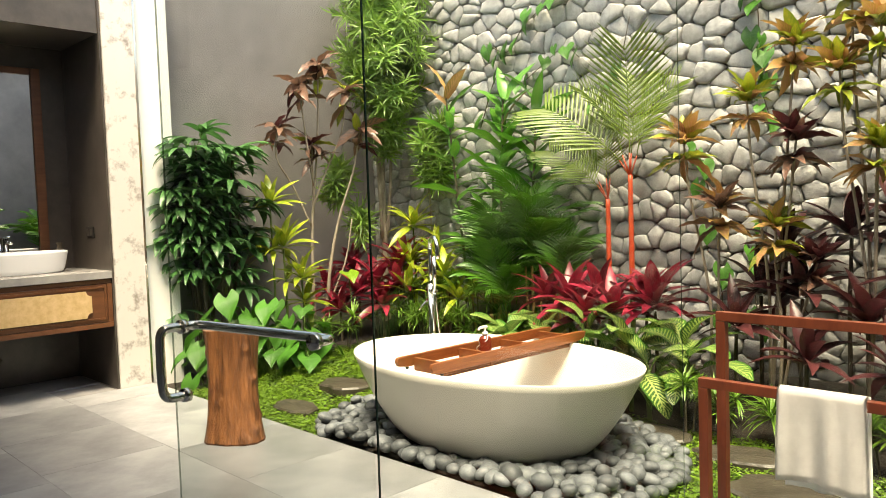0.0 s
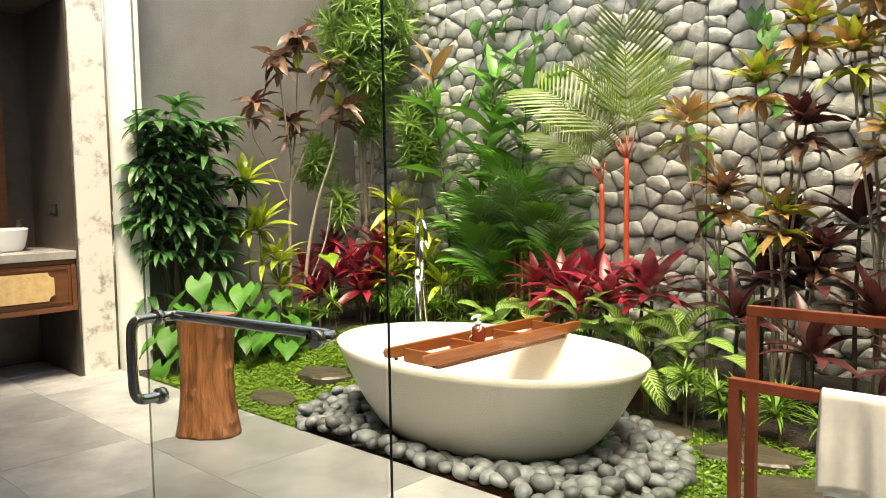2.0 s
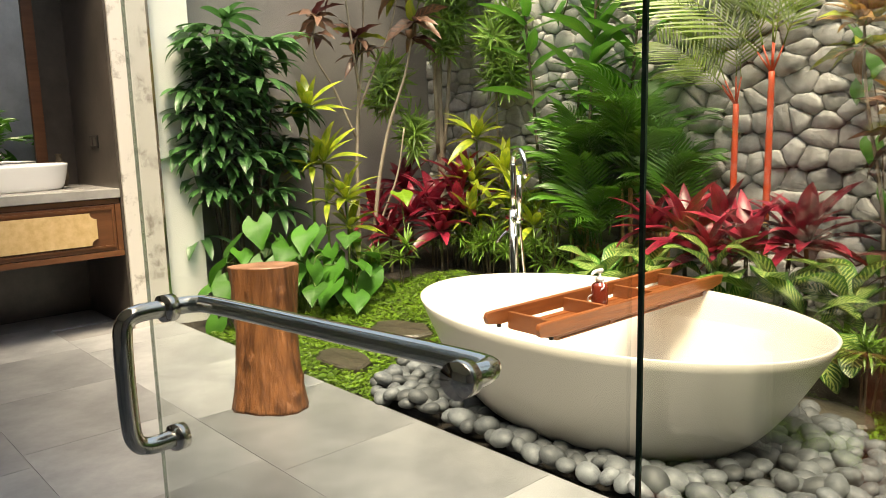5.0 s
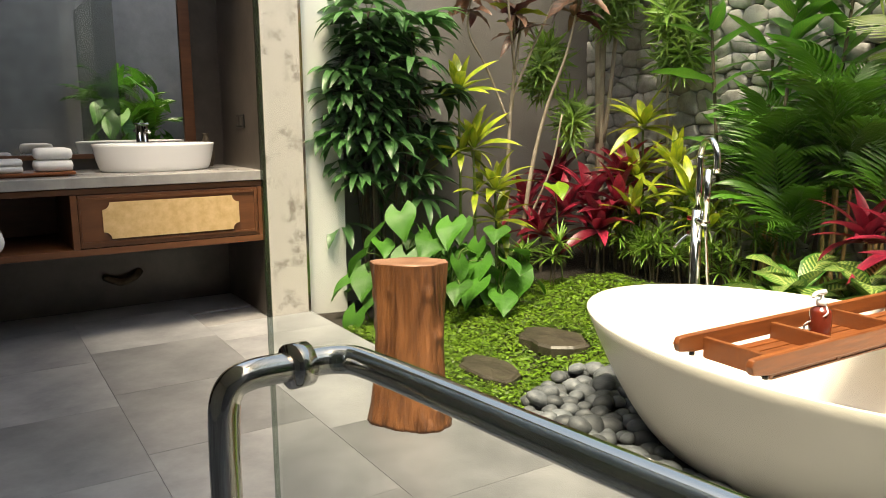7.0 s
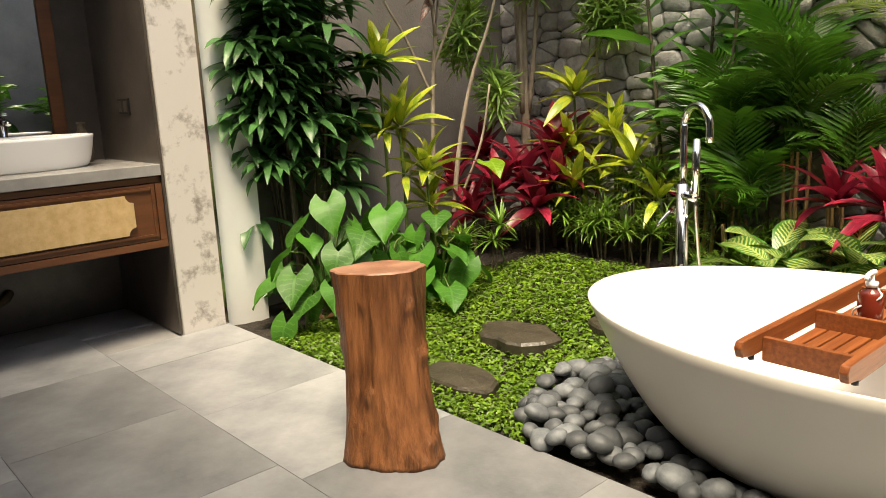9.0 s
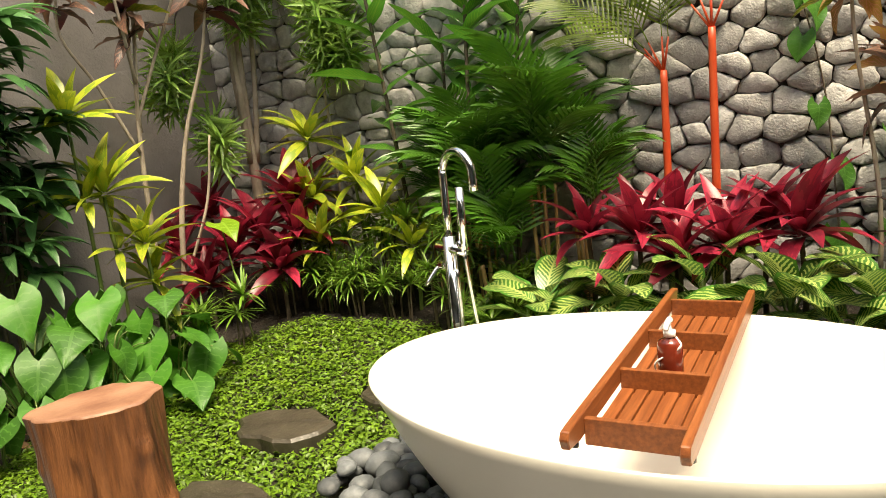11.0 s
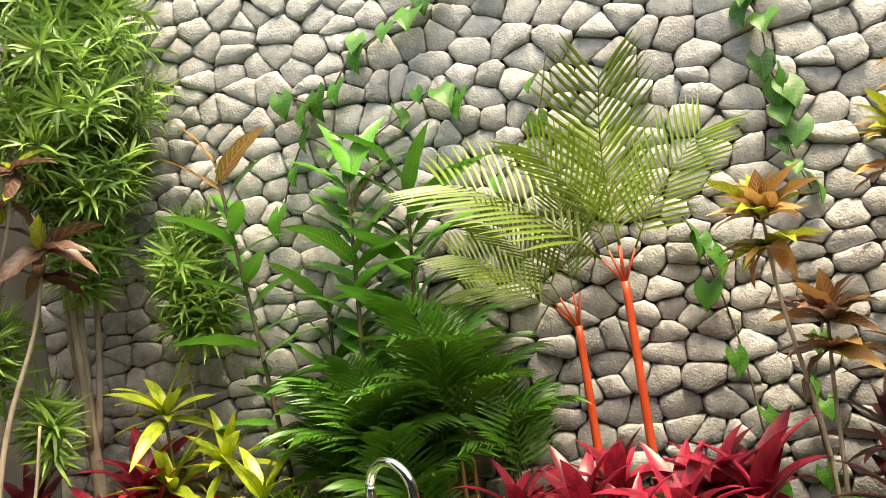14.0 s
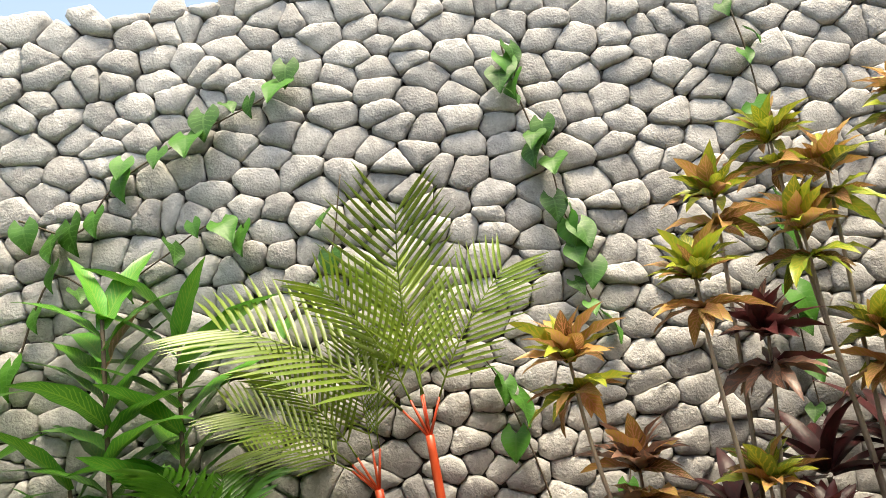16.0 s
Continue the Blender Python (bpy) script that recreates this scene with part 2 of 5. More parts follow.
def rattan_mat():
    m = mat("woven_rattan", (0.55, 0.36, 0.16), 0.55, (0.68, 0.48, 0.25), scale=20, bump=0)
    n, l = m.node_tree.nodes, m.node_tree.links
    b = n["Principled BSDF"]
    tc = n.new("ShaderNodeTexCoord")
    vo = n.new("ShaderNodeTexVoronoi")
    vo.inputs["Scale"].default_value = 75
    vo.inputs["Randomness"].default_value = 0.0
    l.new(tc.outputs["Object"], vo.inputs["Vector"])
    cr = n.new("ShaderNodeValToRGB")
    cr.color_ramp.elements[0].position, cr.color_ramp.elements[1].position = 0.22, 0.42
    cr.color_ramp.elements[0].color = (0.2, 0.2, 0.2, 1)
    l.new(vo.outputs["Distance"], cr.inputs[0])
    src = b.inputs["Base Color"].links[0].from_socket
    mx = n.new("ShaderNodeMix")
    mx.data_type, mx.blend_type = 'RGBA', 'MULTIPLY'
    mx.inputs["Factor"].default_value = 0.6
    l.new(src, mx.inputs["A"])
    l.new(cr.outputs[0], mx.inputs["B"])
    l.new(mx.outputs["Result"], b.inputs["Base Color"])
    return m


RATTAN = rattan_mat()

# ---- building helpers ----
def link_mesh(name, me, material, parent=None, label="", smooth=True):
    if not me.materials:
        me.materials.append(material)
    if smooth:
        for p in me.polygons:
            p.use_smooth = True
    ob = new(name, me)
    ob.parent = parent
    if label:
        ob["label"] = label
    return ob


def part(name, bm, material, parent=None, label="", smooth=False):
    me = bpy.data.meshes.new(name)
    bm.normal_update()
    bm.to_mesh(me)
    bm.free()
    return link_mesh(name, me, material, parent, label, smooth)


def thing(name, loc, label, category, group="", rz=0.0):
    e = new(name)
    e.empty_display_size = 0.1
    e.matrix_basis = pose(*loc, 0, 0, rz)
    return tagged(e, label, category, group)


def box_bm(lo, hi, bevel=0.0, bm=None):
    bm = bm or bmesh.new()
    g = bmesh.ops.create_cube(bm, size=1.0)["verts"]
    for v in g:
        v.co = Vector([lo[i] + (v.co[i] + 0.5) * (hi[i] - lo[i]) for i in range(3)])
    if bevel:
        edges = list({e for v in g for e in v.link_edges})
        bmesh.ops.bevel(bm, geom=edges, offset=bevel, segments=2, affect='EDGES', profile=0.6)
    return bm


def box(name, lo, hi, material, parent=None, label="", bevel=0.0):
    return part(name, box_bm(lo, hi, bevel), material, parent, label)


class Builder:
    """Collects vertices, faces and leaf coordinates for one mesh."""
    def __init__(self):
        self.v, self.f, self.uv = [], [], []

    def strip(self, m, L, W, segs=5, a0=30.0, bend=60.0, fold=0.2, shape="lance", twist=0.0, wave=0.0):
        """A leaf that starts at the origin of m and grows along its x, rising by a0 degrees and bending down."""
        start = len(self.v)
        x = z = 0.0
        for i in range(segs + 1):
            t = i / segs
            if shape == "lance":
                w = math.sin(math.pi * min(1, (t * 0.93 + 0.07)) ** 0.75) ** 0.9
            elif shape == "strap":
                w = min(1.0, 0.45 + t * 3) * (1 - t ** 5)
            elif shape == "oval":
                w = math.sin(math.pi * (t * 0.97 + 0.02)) ** 0.62
            else:
                w = (1 - t) ** 0.8 * min(1.0, 0.5 + t * 3.5)
            w = max(w, 0.02) * W / 2
            a = radians(a0 - bend * t)
            dx, dz = math.cos(a), math.sin(a)
            if i:
                x += dx * L / segs
                z += dz * L / segs
            lift = fold * w
            wv = wave * w * math.sin(t * 17)
            back = -0.28 * L if (shape == "heart" and i == 0) else 0.0
            tw = twist * t
            for s, k in ((-1, 1), (0, 0), (1, 1)):
                y = s * w * math.cos(tw)
                self.v.append(m @ Vector((x - dz * lift * k + back * k * 0.7, y, z + dx * lift * k + s * w * math.sin(tw) + wv * k * s)))
                self.uv.append((0.5 + 0.5 * s, t))
        for i in range(segs):
            a = start + i * 3
            self.f.append((a, a + 1, a + 4, a + 3))
            self.f.append((a + 1, a + 2, a + 5, a + 4))

    def tube(self, pts, r0, r1, sides=7):
        start = len(self.v)
        n = len(pts)
        q = last = None
        for i, p in enumerate(pts):
            p = Vector(p)
            d = (Vector(pts[min(i + 1, n - 1)]) - Vector(pts[max(i - 1, 0)])).normalized()
            q = d.to_track_quat('Z', 'Y') if q is None else last.rotation_difference(d) @ q
            last = d
            r = r0 + (r1 - r0) * i / (n - 1)
            for k in range(sides):
                a = 2 * math.pi * k / sides
                self.v.append(p + q @ Vector((math.cos(a) * r, math.sin(a) * r, 0)))
                self.uv.append((0.2, i / n))
        for i in range(n - 1):
            for k in range(sides):
                a, b = start + i * sides + k, start + i * sides + (k + 1) % sides
                self.f.append((a, b, b + sides, a + sides))
        self.f.append(tuple(start + k for k in reversed(range(sides))))
        self.f.append(tuple(start + (n - 1) * sides + k for k in range(sides)))

    def mesh(self, name, smooth=True):
        me = bpy.data.meshes.new(name)
        me.from_pydata([tuple(v) for v in self.v], [], self.f)
        layer = me.uv_layers.new(name="UVMap")
        idx = np.empty(len(me.loops), dtype=np.int32)
        me.loops.foreach_get("vertex_index", idx)
        layer.data.foreach_set("uv", np.array(self.uv, dtype=np.float32)[idx].ravel())
        if smooth:
            me.polygons.foreach_set("use_smooth", np.ones(len(me.polygons), dtype=bool))
        return me


def tube_part(name, pts, r0, r1, material, parent, label="", sides=8):
    b = Builder()
    b.tube(pts, r0, r1, sides)
    return link_mesh(name, b.mesh(name), material, parent, label)


def smooth_path(pts, n=6):
    """Points on a smooth line through the given ones."""
    out = []
    P = [Vector(p) for p in pts]
    P = [2 * P[0] - P[1]] + P + [2 * P[-1] - P[-2]]
    for i in range(1, len(P) - 2):
        for k in range(n):
            t = k / n
            a, b, c, d = P[i - 1:i + 3]
            out.append(0.5 * (2 * b + (c - a) * t + (2 * a - 5 * b + 4 * c - d) * t * t + (3 * b - a - 3 * c + d) * t ** 3))
    out.append(P[-2])
    return out


def rnd(a, b):
    return random.uniform(a, b)


# leaf meshes shared by many leaves
def leaf_set(name, n, L, W, **kw):
    out = []
    for i in range(n):
        b = Builder()
        k = dict(kw)
        k["bend"] = kw.get("bend", 60) * rnd(0.6, 1.35)
        b.strip(Matrix(), L, W * rnd(0.88, 1.12), twist=rnd(-0.5, 0.5), **k)
        out.append(b.mesh(name))
    return out


LM_CORDY = leaf_set("cordyline_leaf", 4, 0.34, 0.085, a0=0, bend=45, fold=0.35, segs=6)
LM_YEL = leaf_set("dracaena_leaf", 5, 0.31, 0.062, a0=0, bend=42, fold=0.3, segs=6)
LM_DIEF = leaf_set("dumbcane_leaf", 4, 0.34, 0.155, a0=0, bend=55, fold=0.22, segs=7, shape="oval", wave=0.08)
LM_CROT = leaf_set("croton_leaf", 6, 0.24, 0.075, a0=12, bend=45, fold=0.4, segs=8, wave=0.22)
LM_BROAD = leaf_set("broad_leaf", 4, 0.18, 0.085, a0=0, bend=34, fold=0.3, segs=5, shape="oval", wave=0.15)
LM_LONG = leaf_set("long_leaf", 4, 0.42, 0.10, a0=0, bend=40, fold=0.25, segs=8, wave=0.12)
def heart_set(n, L, W):
    """Broad heart-shaped leaves: two lobes behind the stalk, a pointed tip, sides that lift a little."""
    wide = (0.50, 0.86, 1.0, 0.98, 0.86, 0.68, 0.46, 0.24, 0.02)
    out = []
    for i in range(n):
        b = Builder()
        curl, lift = rnd(0.12, 0.35), rnd(0.10, 0.22)
        for j, w in enumerate(wide):
            t = j / (len(wide) - 1)
            for c in (-1, -0.5, 0, 0.5, 1):
                x = L * (0.78 * t - 0.30 * abs(c) ** 1.5 * (1 - t) ** 2.5)
                y = c * w * W / 2
                z = -curl * L * (t ** 2) + lift * abs(y) + 0.010 * math.sin(7 * t + 3 * c)
                b.v.append(Vector((x, y, z)))
                b.uv.append((0.5 + 0.5 * c, t))
        for j in range(len(wide) - 1):
            for k in range(4):
                a = j * 5 + k
                b.f.append((a, a + 1, a + 6, a + 5))
        out.append(b.mesh("heart_leaf"))
    return out


LM_HEART = heart_set(5, 0.25, 0.21)


def put_leaf(parent, meshes, material, loc, az, elev, size, roll=0.0, name="leaf"):
    me = random.choice(meshes)
    key = me.name + material.name
    use = SHARED.get(key)
    if use is None:
        use = me.copy()
        use.materials.clear()
        use.materials.append(material)
        SHARED[key] = use
    ob = new(name, use)
    ob.parent = parent
    ob.matrix_basis = Matrix.Translation(loc) @ Euler((0, 0, radians(az))).to_matrix().to_4x4() @ Euler((radians(roll), radians(-elev), 0)).to_matrix().to_4x4() @ Matrix.Diagonal((size, size, size, 1))
    return ob


SHARED = {}


def rosette(parent, loc, meshes, material, n, e0=80, e1=5, size=1.0, spread=0.02, rise=0.0):
    """Leaves round a centre, upright within and spread out below."""
    for i in range(n):
        t = i / max(1, n - 1)
        az = i * 137.5 + rnd(-20, 20)
        e = e0 + (e1 - e0) * t + rnd(-10, 10)
        p = Vector(loc) + Vector((math.cos(radians(az)) * spread, math.sin(radians(az)) * spread, rise * (1 - t)))
        put_leaf(parent, meshes, material, p, az, e, size * rnd(0.75, 1.1), rnd(-25, 25))


# ---- structure ----
EDGE_Y, WALL_Y, DARK_X, TOP = 2.90, 5.40, -5.95, 3.58

def structure(ob, label, category):
    return tagged(ob, label, category, kind="structure")


floor = structure(box("floor", (-6.6, -2.2, -0.16), (2.2, EDGE_Y - 0.004, -0.012), GROUT), "grey stone tiled bathroom floor ending at the garden", "floor")

def rise(x, y):
    """The planted corner rises gently towards the walls."""
    return 0.16 * max(0.0, y - 3.4) * min(1.0, max(0.0, (-3.6 - x) / 0.5))


def build_ground():
    bm = bmesh.new()
    bmesh.ops.create_grid(bm, x_segments=90, y_segments=40, size=0.5)
    for v in bm.verts:
        v.co.x = -6.2 + (v.co.x + 0.5) * 8.6
        v.co.y = EDGE_Y + (v.co.y + 0.5) * (5.7 - EDGE_Y)
        bank = max(max(0.0, v.co.y - 4.25) * 0.14, rise(v.co.x, v.co.y))
        v.co.z = -0.035 + bank + 0.02 * noise.noise(v.co * 4) + 0.012 * noise.noise(v.co * 15)
    ob = part("ground", bm, SOIL, smooth=True)
    return structure(ob, "dark bare soil of the planted garden bed", "ground")


ground = build_ground()
outside = structure(box("ground", (-60, -60, -0.5), (60, 60, -0.2), SOIL), "bare earth around the building", "ground")

stone_wall = structure(box("wall_north", (DARK_X, WALL_Y, -0.2), (2.4, WALL_Y + 0.35, TOP - 0.03), MORTAR), "garden wall of rounded grey river stones", "wall")
structure(box("wall_west", (DARK_X - 0.2, 3.0, -0.2), (DARK_X, WALL_Y + 0.35, TOP), DARKWALL), "dark grey rendered garden wall", "wall")
structure(box("wall_vanity", (-6.75, -2.2, -0.16), (-6.5, 2.65, 3.3), PANEL), "dark stone wall behind the vanity", "wall")
structure(box("pillar", (-6.75, 2.652, -0.16), (-5.72, 2.888, 3.3), MARBLE), "grey brown fossil marble pillar beside the vanity", "pillar")
structure(box("side_panel", (-6.5, 2.636, 0.0), (-5.735, 2.65, 3.0), PANEL), "dark polished stone side of the vanity recess", "wall")
structure(box("trim", (-6.2, 2.89, -0.16), (-5.755, 3.165, 3.3), WHITE), "white painted wall end beside the pillar", "wall")
structure(box("trim", (-5.753, 2.882, 0.0), (-5.715, 2.898, 3.2), STEEL), "thin metal corner strip on the pillar", "trim")
structure(box("wall_south", (-6.75, -2.4, -0.16), (2.4, -2.2, 3.3), ROOMWALL), "plain bathroom wall", "wall")
structure(box("wall_east", (2.2, -2.2, -0.2), (2.4, 5.75, TOP + 1.2), DARKWALL), "plain end wall", "wall")
structure(box("soffit", (-6.499, -2.19, 2.62), (-5.75, 2.634, 3.29), PANEL), "dark soffit over the vanity recess", "ceiling")
# Out of view; its edge at y 1.3 sets how much sky reaches the floor.
ceiling = structure(box("ceiling", (-6.75, -2.4, 3.3), (2.4, 1.3, 3.5), CEIL), "plain pale ceiling over the bathroom", "ceiling")

# ---- glass screens, door and its handle ----
def pane(name, a, b, z0, z1, parent, edges=(1, 1), th=0.008):
    """An upright pane between two plan points, with its polished edges as a part."""
    d = (Vector(b) - Vector(a))
    L = d.length
    rz = math.atan2(d.y, d.x)
    base = Matrix.Translation((a[0], a[1], 0)) @ Matrix.Rotation(rz, 4, 'Z')
    ob = box(name, (0.004, -th / 2, z0), (L - 0.004, th / 2, z1), GLASS, parent)
    ob.matrix_basis = base
    ob.visible_shadow = False
    for x, kind in ((0.0, edges[0]), (L - 0.003, edges[1])):
        if kind:
            box("glass_edge", (x, -th * 0.25, z0), (x + 0.003, th * 0.25, z1), GLASS_EDGE if kind == 2 else GLASS_EDGE2, ob, "polished glass edge")
    return ob


HINGE, DEDGE = (-1.300, 1.462), (-2.031, 1.361)
door = structure(new("door_1"), "frameless clear glass shower door standing open", "door")
pane("door_glass", HINGE, DEDGE, 0.01, 2.9, door, (0, 1))
dd = (Vector(DEDGE) - Vector(HINGE)).normalized()
dn = Vector((dd.y, -dd.x)) * (1 if dd.x * 0 + dd.y * 0 - dd.x > 0 else -1)
if dn.y > 0:
    dn = -dn


def handle_points(side):
    o = dn * 0.046 * side
    bar_end = Vector((-1.487, 1.440, 0.97))
    e = Vector(HINGE)
    def on(s, z, k=1.0):
        p = e + dd * s + o * k
        return (p.x, p.y, z)
    return on


def build_handle():
    far, near = handle_points(-1), handle_points(1)
    run = [far(0.175, 0.972, 0.0), far(0.170, 0.972, 0.7), far(0.200, 0.972, 1.0), far(0.405, 0.972), far(0.635, 0.972), far(0.680, 0.972, 0.75), far(0.690, 0.972, 0.0)]
    tube_part("towel_bar", smooth_path(run, 6), 0.0125, 0.0125, STEEL, door, "polished steel towel bar", 16)
    pull = [near(0.690, 0.972, 0.0), near(0.693, 0.972, 0.9), near(0.695, 0.962, 1.3), near(0.695, 0.93, 1.42), near(0.695, 0.83, 1.42), near(0.695, 0.797, 1.3), near(0.693, 0.785, 0.9), near(0.690, 0.785, 0.0)]
    tube_part("pull_handle", smooth_path(pull, 6), 0.0125, 0.0125, STEEL, door, "polished steel pull handle", 16)
    for s, z in ((0.175, 0.972), (0.69, 0.785), (0.69, 0.972)):
        tube_part("handle_mount", [far(s, z, 0.2), near(s, z, 0.2)], 0.019, 0.019, STEEL, door, "", 16)


build_handle()
screen = structure(new("window_1"), "frameless clear glass shower screen", "glass screen")
pane("screen_glass", (-1.300, 1.47), (-1.318, 2.868), 0.01, 2.9, screen, (2, 0))
garden_screen = structure(new("window_2"), "clear glass screen between shower and garden", "glass screen")
pane("screen_glass", (-1.322, 2.872), (2.19, 2.872), 0.01, 2.9, garden_screen, (1, 0), 0.005)
for z in (0.35, 1.95):
    p = Vector(HINGE)
    box("hinge", (p.x - 0.05, p.y - 0.02, z), (p.x + 0.012, p.y + 0.02, z + 0.09), STEEL, door, "steel glass hinge", 0.003)

# ---- vanity ----
VX, VY1 = -5.742, 2.634

def build_vanity():
    cab = thing("vanity_cabinet", (VX, 2.0, 0.46), "wall-hung dark walnut vanity cabinet under a stone counter", "cabinet")
    o = Vector((VX, 2.0, 0.46))
    def b(name, lo, hi, m, parent=cab, label="", bevel=0.002):
        return box(name, Vector(lo) - o, Vector(hi) - o, m, parent, label, bevel)
    y0, y1, z0, z1 = -0.9, VY1, 0.47, 0.825
    b("bottom_board", (-6.49, y0, z0), (VX, y1, z0 + 0.035), CABINET)
    b("top_board", (-6.49, y0, z1 - 0.03), (VX - 0.012, y1, z1), CABINET)
    b("back_board", (-6.49, y0, z0 + 0.036), (-6.46, y1, z1 - 0.032), CABINET)
    for y in (-0.9, 0.62, 1.60, 2.60):
        b("side_board", (-6.455, y, z0 + 0.036), (VX, y + 0.033, z1 - 0.032), CABINET)
    for ya, yb in ((1.636, 2.598), (-0.86, 0.618)):
        d = b("drawer_front", (VX - 0.03, ya, z0 + 0.039), (VX - 0.004, yb, z1 - 0.034), CABINET, bevel=0.003)
        fr = 0.018
        zc0, zc1 = z0 + 0.06, z1 - 0.05
        for lo, hi in (((VX - 0.004, ya + 0.01, zc0), (VX + 0.004, ya + 0.022, zc1)), ((VX - 0.004, yb - 0.022, zc0), (VX + 0.004, yb - 0.01, zc1)),
                       ((VX - 0.004, ya + 0.023, zc1 - 0.012), (VX + 0.004, yb - 0.023, zc1)), ((VX - 0.004, ya + 0.023, zc0), (VX + 0.004, yb - 0.023, zc0 + 0.012))):
            q = box("moulding", Vector(lo) - o, Vector(hi) - o, CABINET, d)
        # rattan panel with notched corners
        bm = bmesh.new()
        w, h, n = (yb - ya) / 2 - 0.115, 0.098, 0.038
        cy, cz = (ya + yb) / 2, (z0 + z1) / 2 + 0.003
        pts = []
        for sy, sz in ((-1, -1), (1, -1), (1, 1), (-1, 1)):
            arc = []
            for k in range(7):
                a = math.pi / 2 * k / 6
                arc.append((sy * (w - n * math.cos(a)), sz * (h - n * math.sin(a))))
            if sy * sz > 0:
                arc.reverse()
            pts += arc
        vs = [bm.verts.new(Vector((VX + 0.001, cy + p[0], cz + p[1])) - o) for p in pts]
        f = bm.faces.new(vs)
        ex = bmesh.ops.extrude_face_region(bm, geom=[f])
        for v in ex["geom"]:
            if isinstance(v, bmesh.types.BMVert):
                v.co.x += 0.007
        bmesh.ops.recalc_face_normals(bm, faces=bm.faces)
        part("rattan_panel", bm, RATTAN, d, "woven natural rattan panel with notched corners")
    top = tagged(box("worktop", (-6.495, -0.95, 0.83), (VX + 0.012, VY1, 0.885), COUNTER, bevel=0.003), "polished grey stone vanity counter on the cabinet", "worktop")
    # mirror
    mir = thing("wall_mirror", (-6.49, 1.2, 0.98), "tall frameless-looking mirror in a dark frame", "mirror")
    box("mirror_glass", (0, -2.0, 0.0), (0.012, 1.18, 1.42), MIRROR, mir)
    for lo, hi in (((0, 1.181, -0.03), (0.03, 1.25, 1.47)), ((0, -2.0, 1.421), (0.03, 1.18, 1.47)), ((0, -2.0, -0.03), (0.03, 1.18, -0.001))):
        box("mirror_frame", lo, hi, CABINET, mir, "", 0.003)
    # basin: an oval vessel
    ba = thing("basin", (-6.13, 2.12, 0.886), "white oval ceramic vessel basin on the counter", "basin")
    part("bowl", vessel_bm(0.345, 0.205, 0.155, 0.86, 0.022, 0.03, 48), CERAMIC, ba, smooth=True)
    tap = thing("basin_tap", (-6.40, 2.12, 0.886), "tall chrome basin mixer tap on the counter", "tap")
    tube_part("column", [(0, 0, 0), (0, 0, 0.26)], 0.022, 0.022, CHROME, tap, "", 16)
    tube_part("spout", [(0.0, 0, 0.235), (0.14, 0, 0.225)], 0.013, 0.012, CHROME, tap, "", 12)
    box("lever", (-0.012, -0.012, 0.266), (0.09, 0.012, 0.276), CHROME, tap, "", 0.003)
    # tray with folded towels
    tr = thing("towel_tray", (-6.02, 1.42, 0.886), "small brown wooden tray on the counter", "tray")
    box("tray_board", (-0.11, -0.24, 0.008), (0.13, 0.24, 0.024), TEAK, tr, "", 0.004)
    for x in (-0.1, 0.1):
        box("foot", (x - 0.012, -0.2, 0.0), (x + 0.012, 0.2, 0.008), TEAK, tr)
    for i, (y, s, h) in enumerate(((1.56, 0.095, 0.125), (1.33, 0.085, 0.07))):
        t = thing("folded_towel", (-6.0, y, 0.911), "folded white cotton towel on the wooden tray", "towel", "towels on the tray")
        for k in range(2):
            bm = box_bm((-0.08, -s + 0.004 * k, k * h / 2), (0.09, s, (k + 1) * h / 2 - 0.001), h * 0.22)
            part("fold", bm, TOWEL, t, smooth=True)
    # rolled towel in the niche
    ro = thing("rolled_towel", (-5.82, 1.22, 0.506), "rolled white towel lying in the open niche", "towel")
    b2 = Builder()
    b2.tube([(-0.26, 0, 0.072), (0.05, 0, 0.072)], 0.071, 0.071, 24)
    link_mesh("roll", b2.mesh("roll"), TOWEL, ro)
    sp = [(0.052, math.cos(a * 0.5) * 0.0035 * a, 0.072 + math.sin(a * 0.5) * 0.0035 * a) for a in np.arange(1, 19, 0.6)]
    tube_part("rolled_edge", sp, 0.004, 0.004, TOWEL, ro, "", 5)
    # switch plate and drain
    s1 = thing("switch_plate", (-6.10, 2.6355, 1.17), "dark double switch plate on the side panel", "switch")
    box("plate", (-0.075, -0.008, -0.04), (0.075, 0.0, 0.04), BLACK, s1, "", 0.003)
    for x in (-0.035, 0.035):
        box("rocker", (x - 0.022, -0.012, -0.026), (x + 0.022, -0.0085, 0.026), PANEL, s1, "", 0.002)
    p1 = thing("waste_pipe", (-6.499, 1.95, 0.2), "small dark waste trap on the wall under the vanity", "pipe")
    tube_part("trap", smooth_path([(0.0, -0.1, 0.0), (0.05, -0.1, 0.0), (0.06, -0.02, -0.03), (0.06, 0.06, 0.0), (0.0, 0.1, 0.02)], 5), 0.022, 0.022, DARKSTEM, p1, "", 10)
    bottle = thing("small_vase", (-6.34, 2.48, 0.886), "small dark bronze vase in the counter corner", "vase")
    part("body", lathe_bm([(0.035, 0), (0.05, 0.05), (0.045, 0.12), (0.02, 0.17), (0.018, 0.2), (0.025, 0.21)], 16), DARKSTEM, bottle, smooth=True)


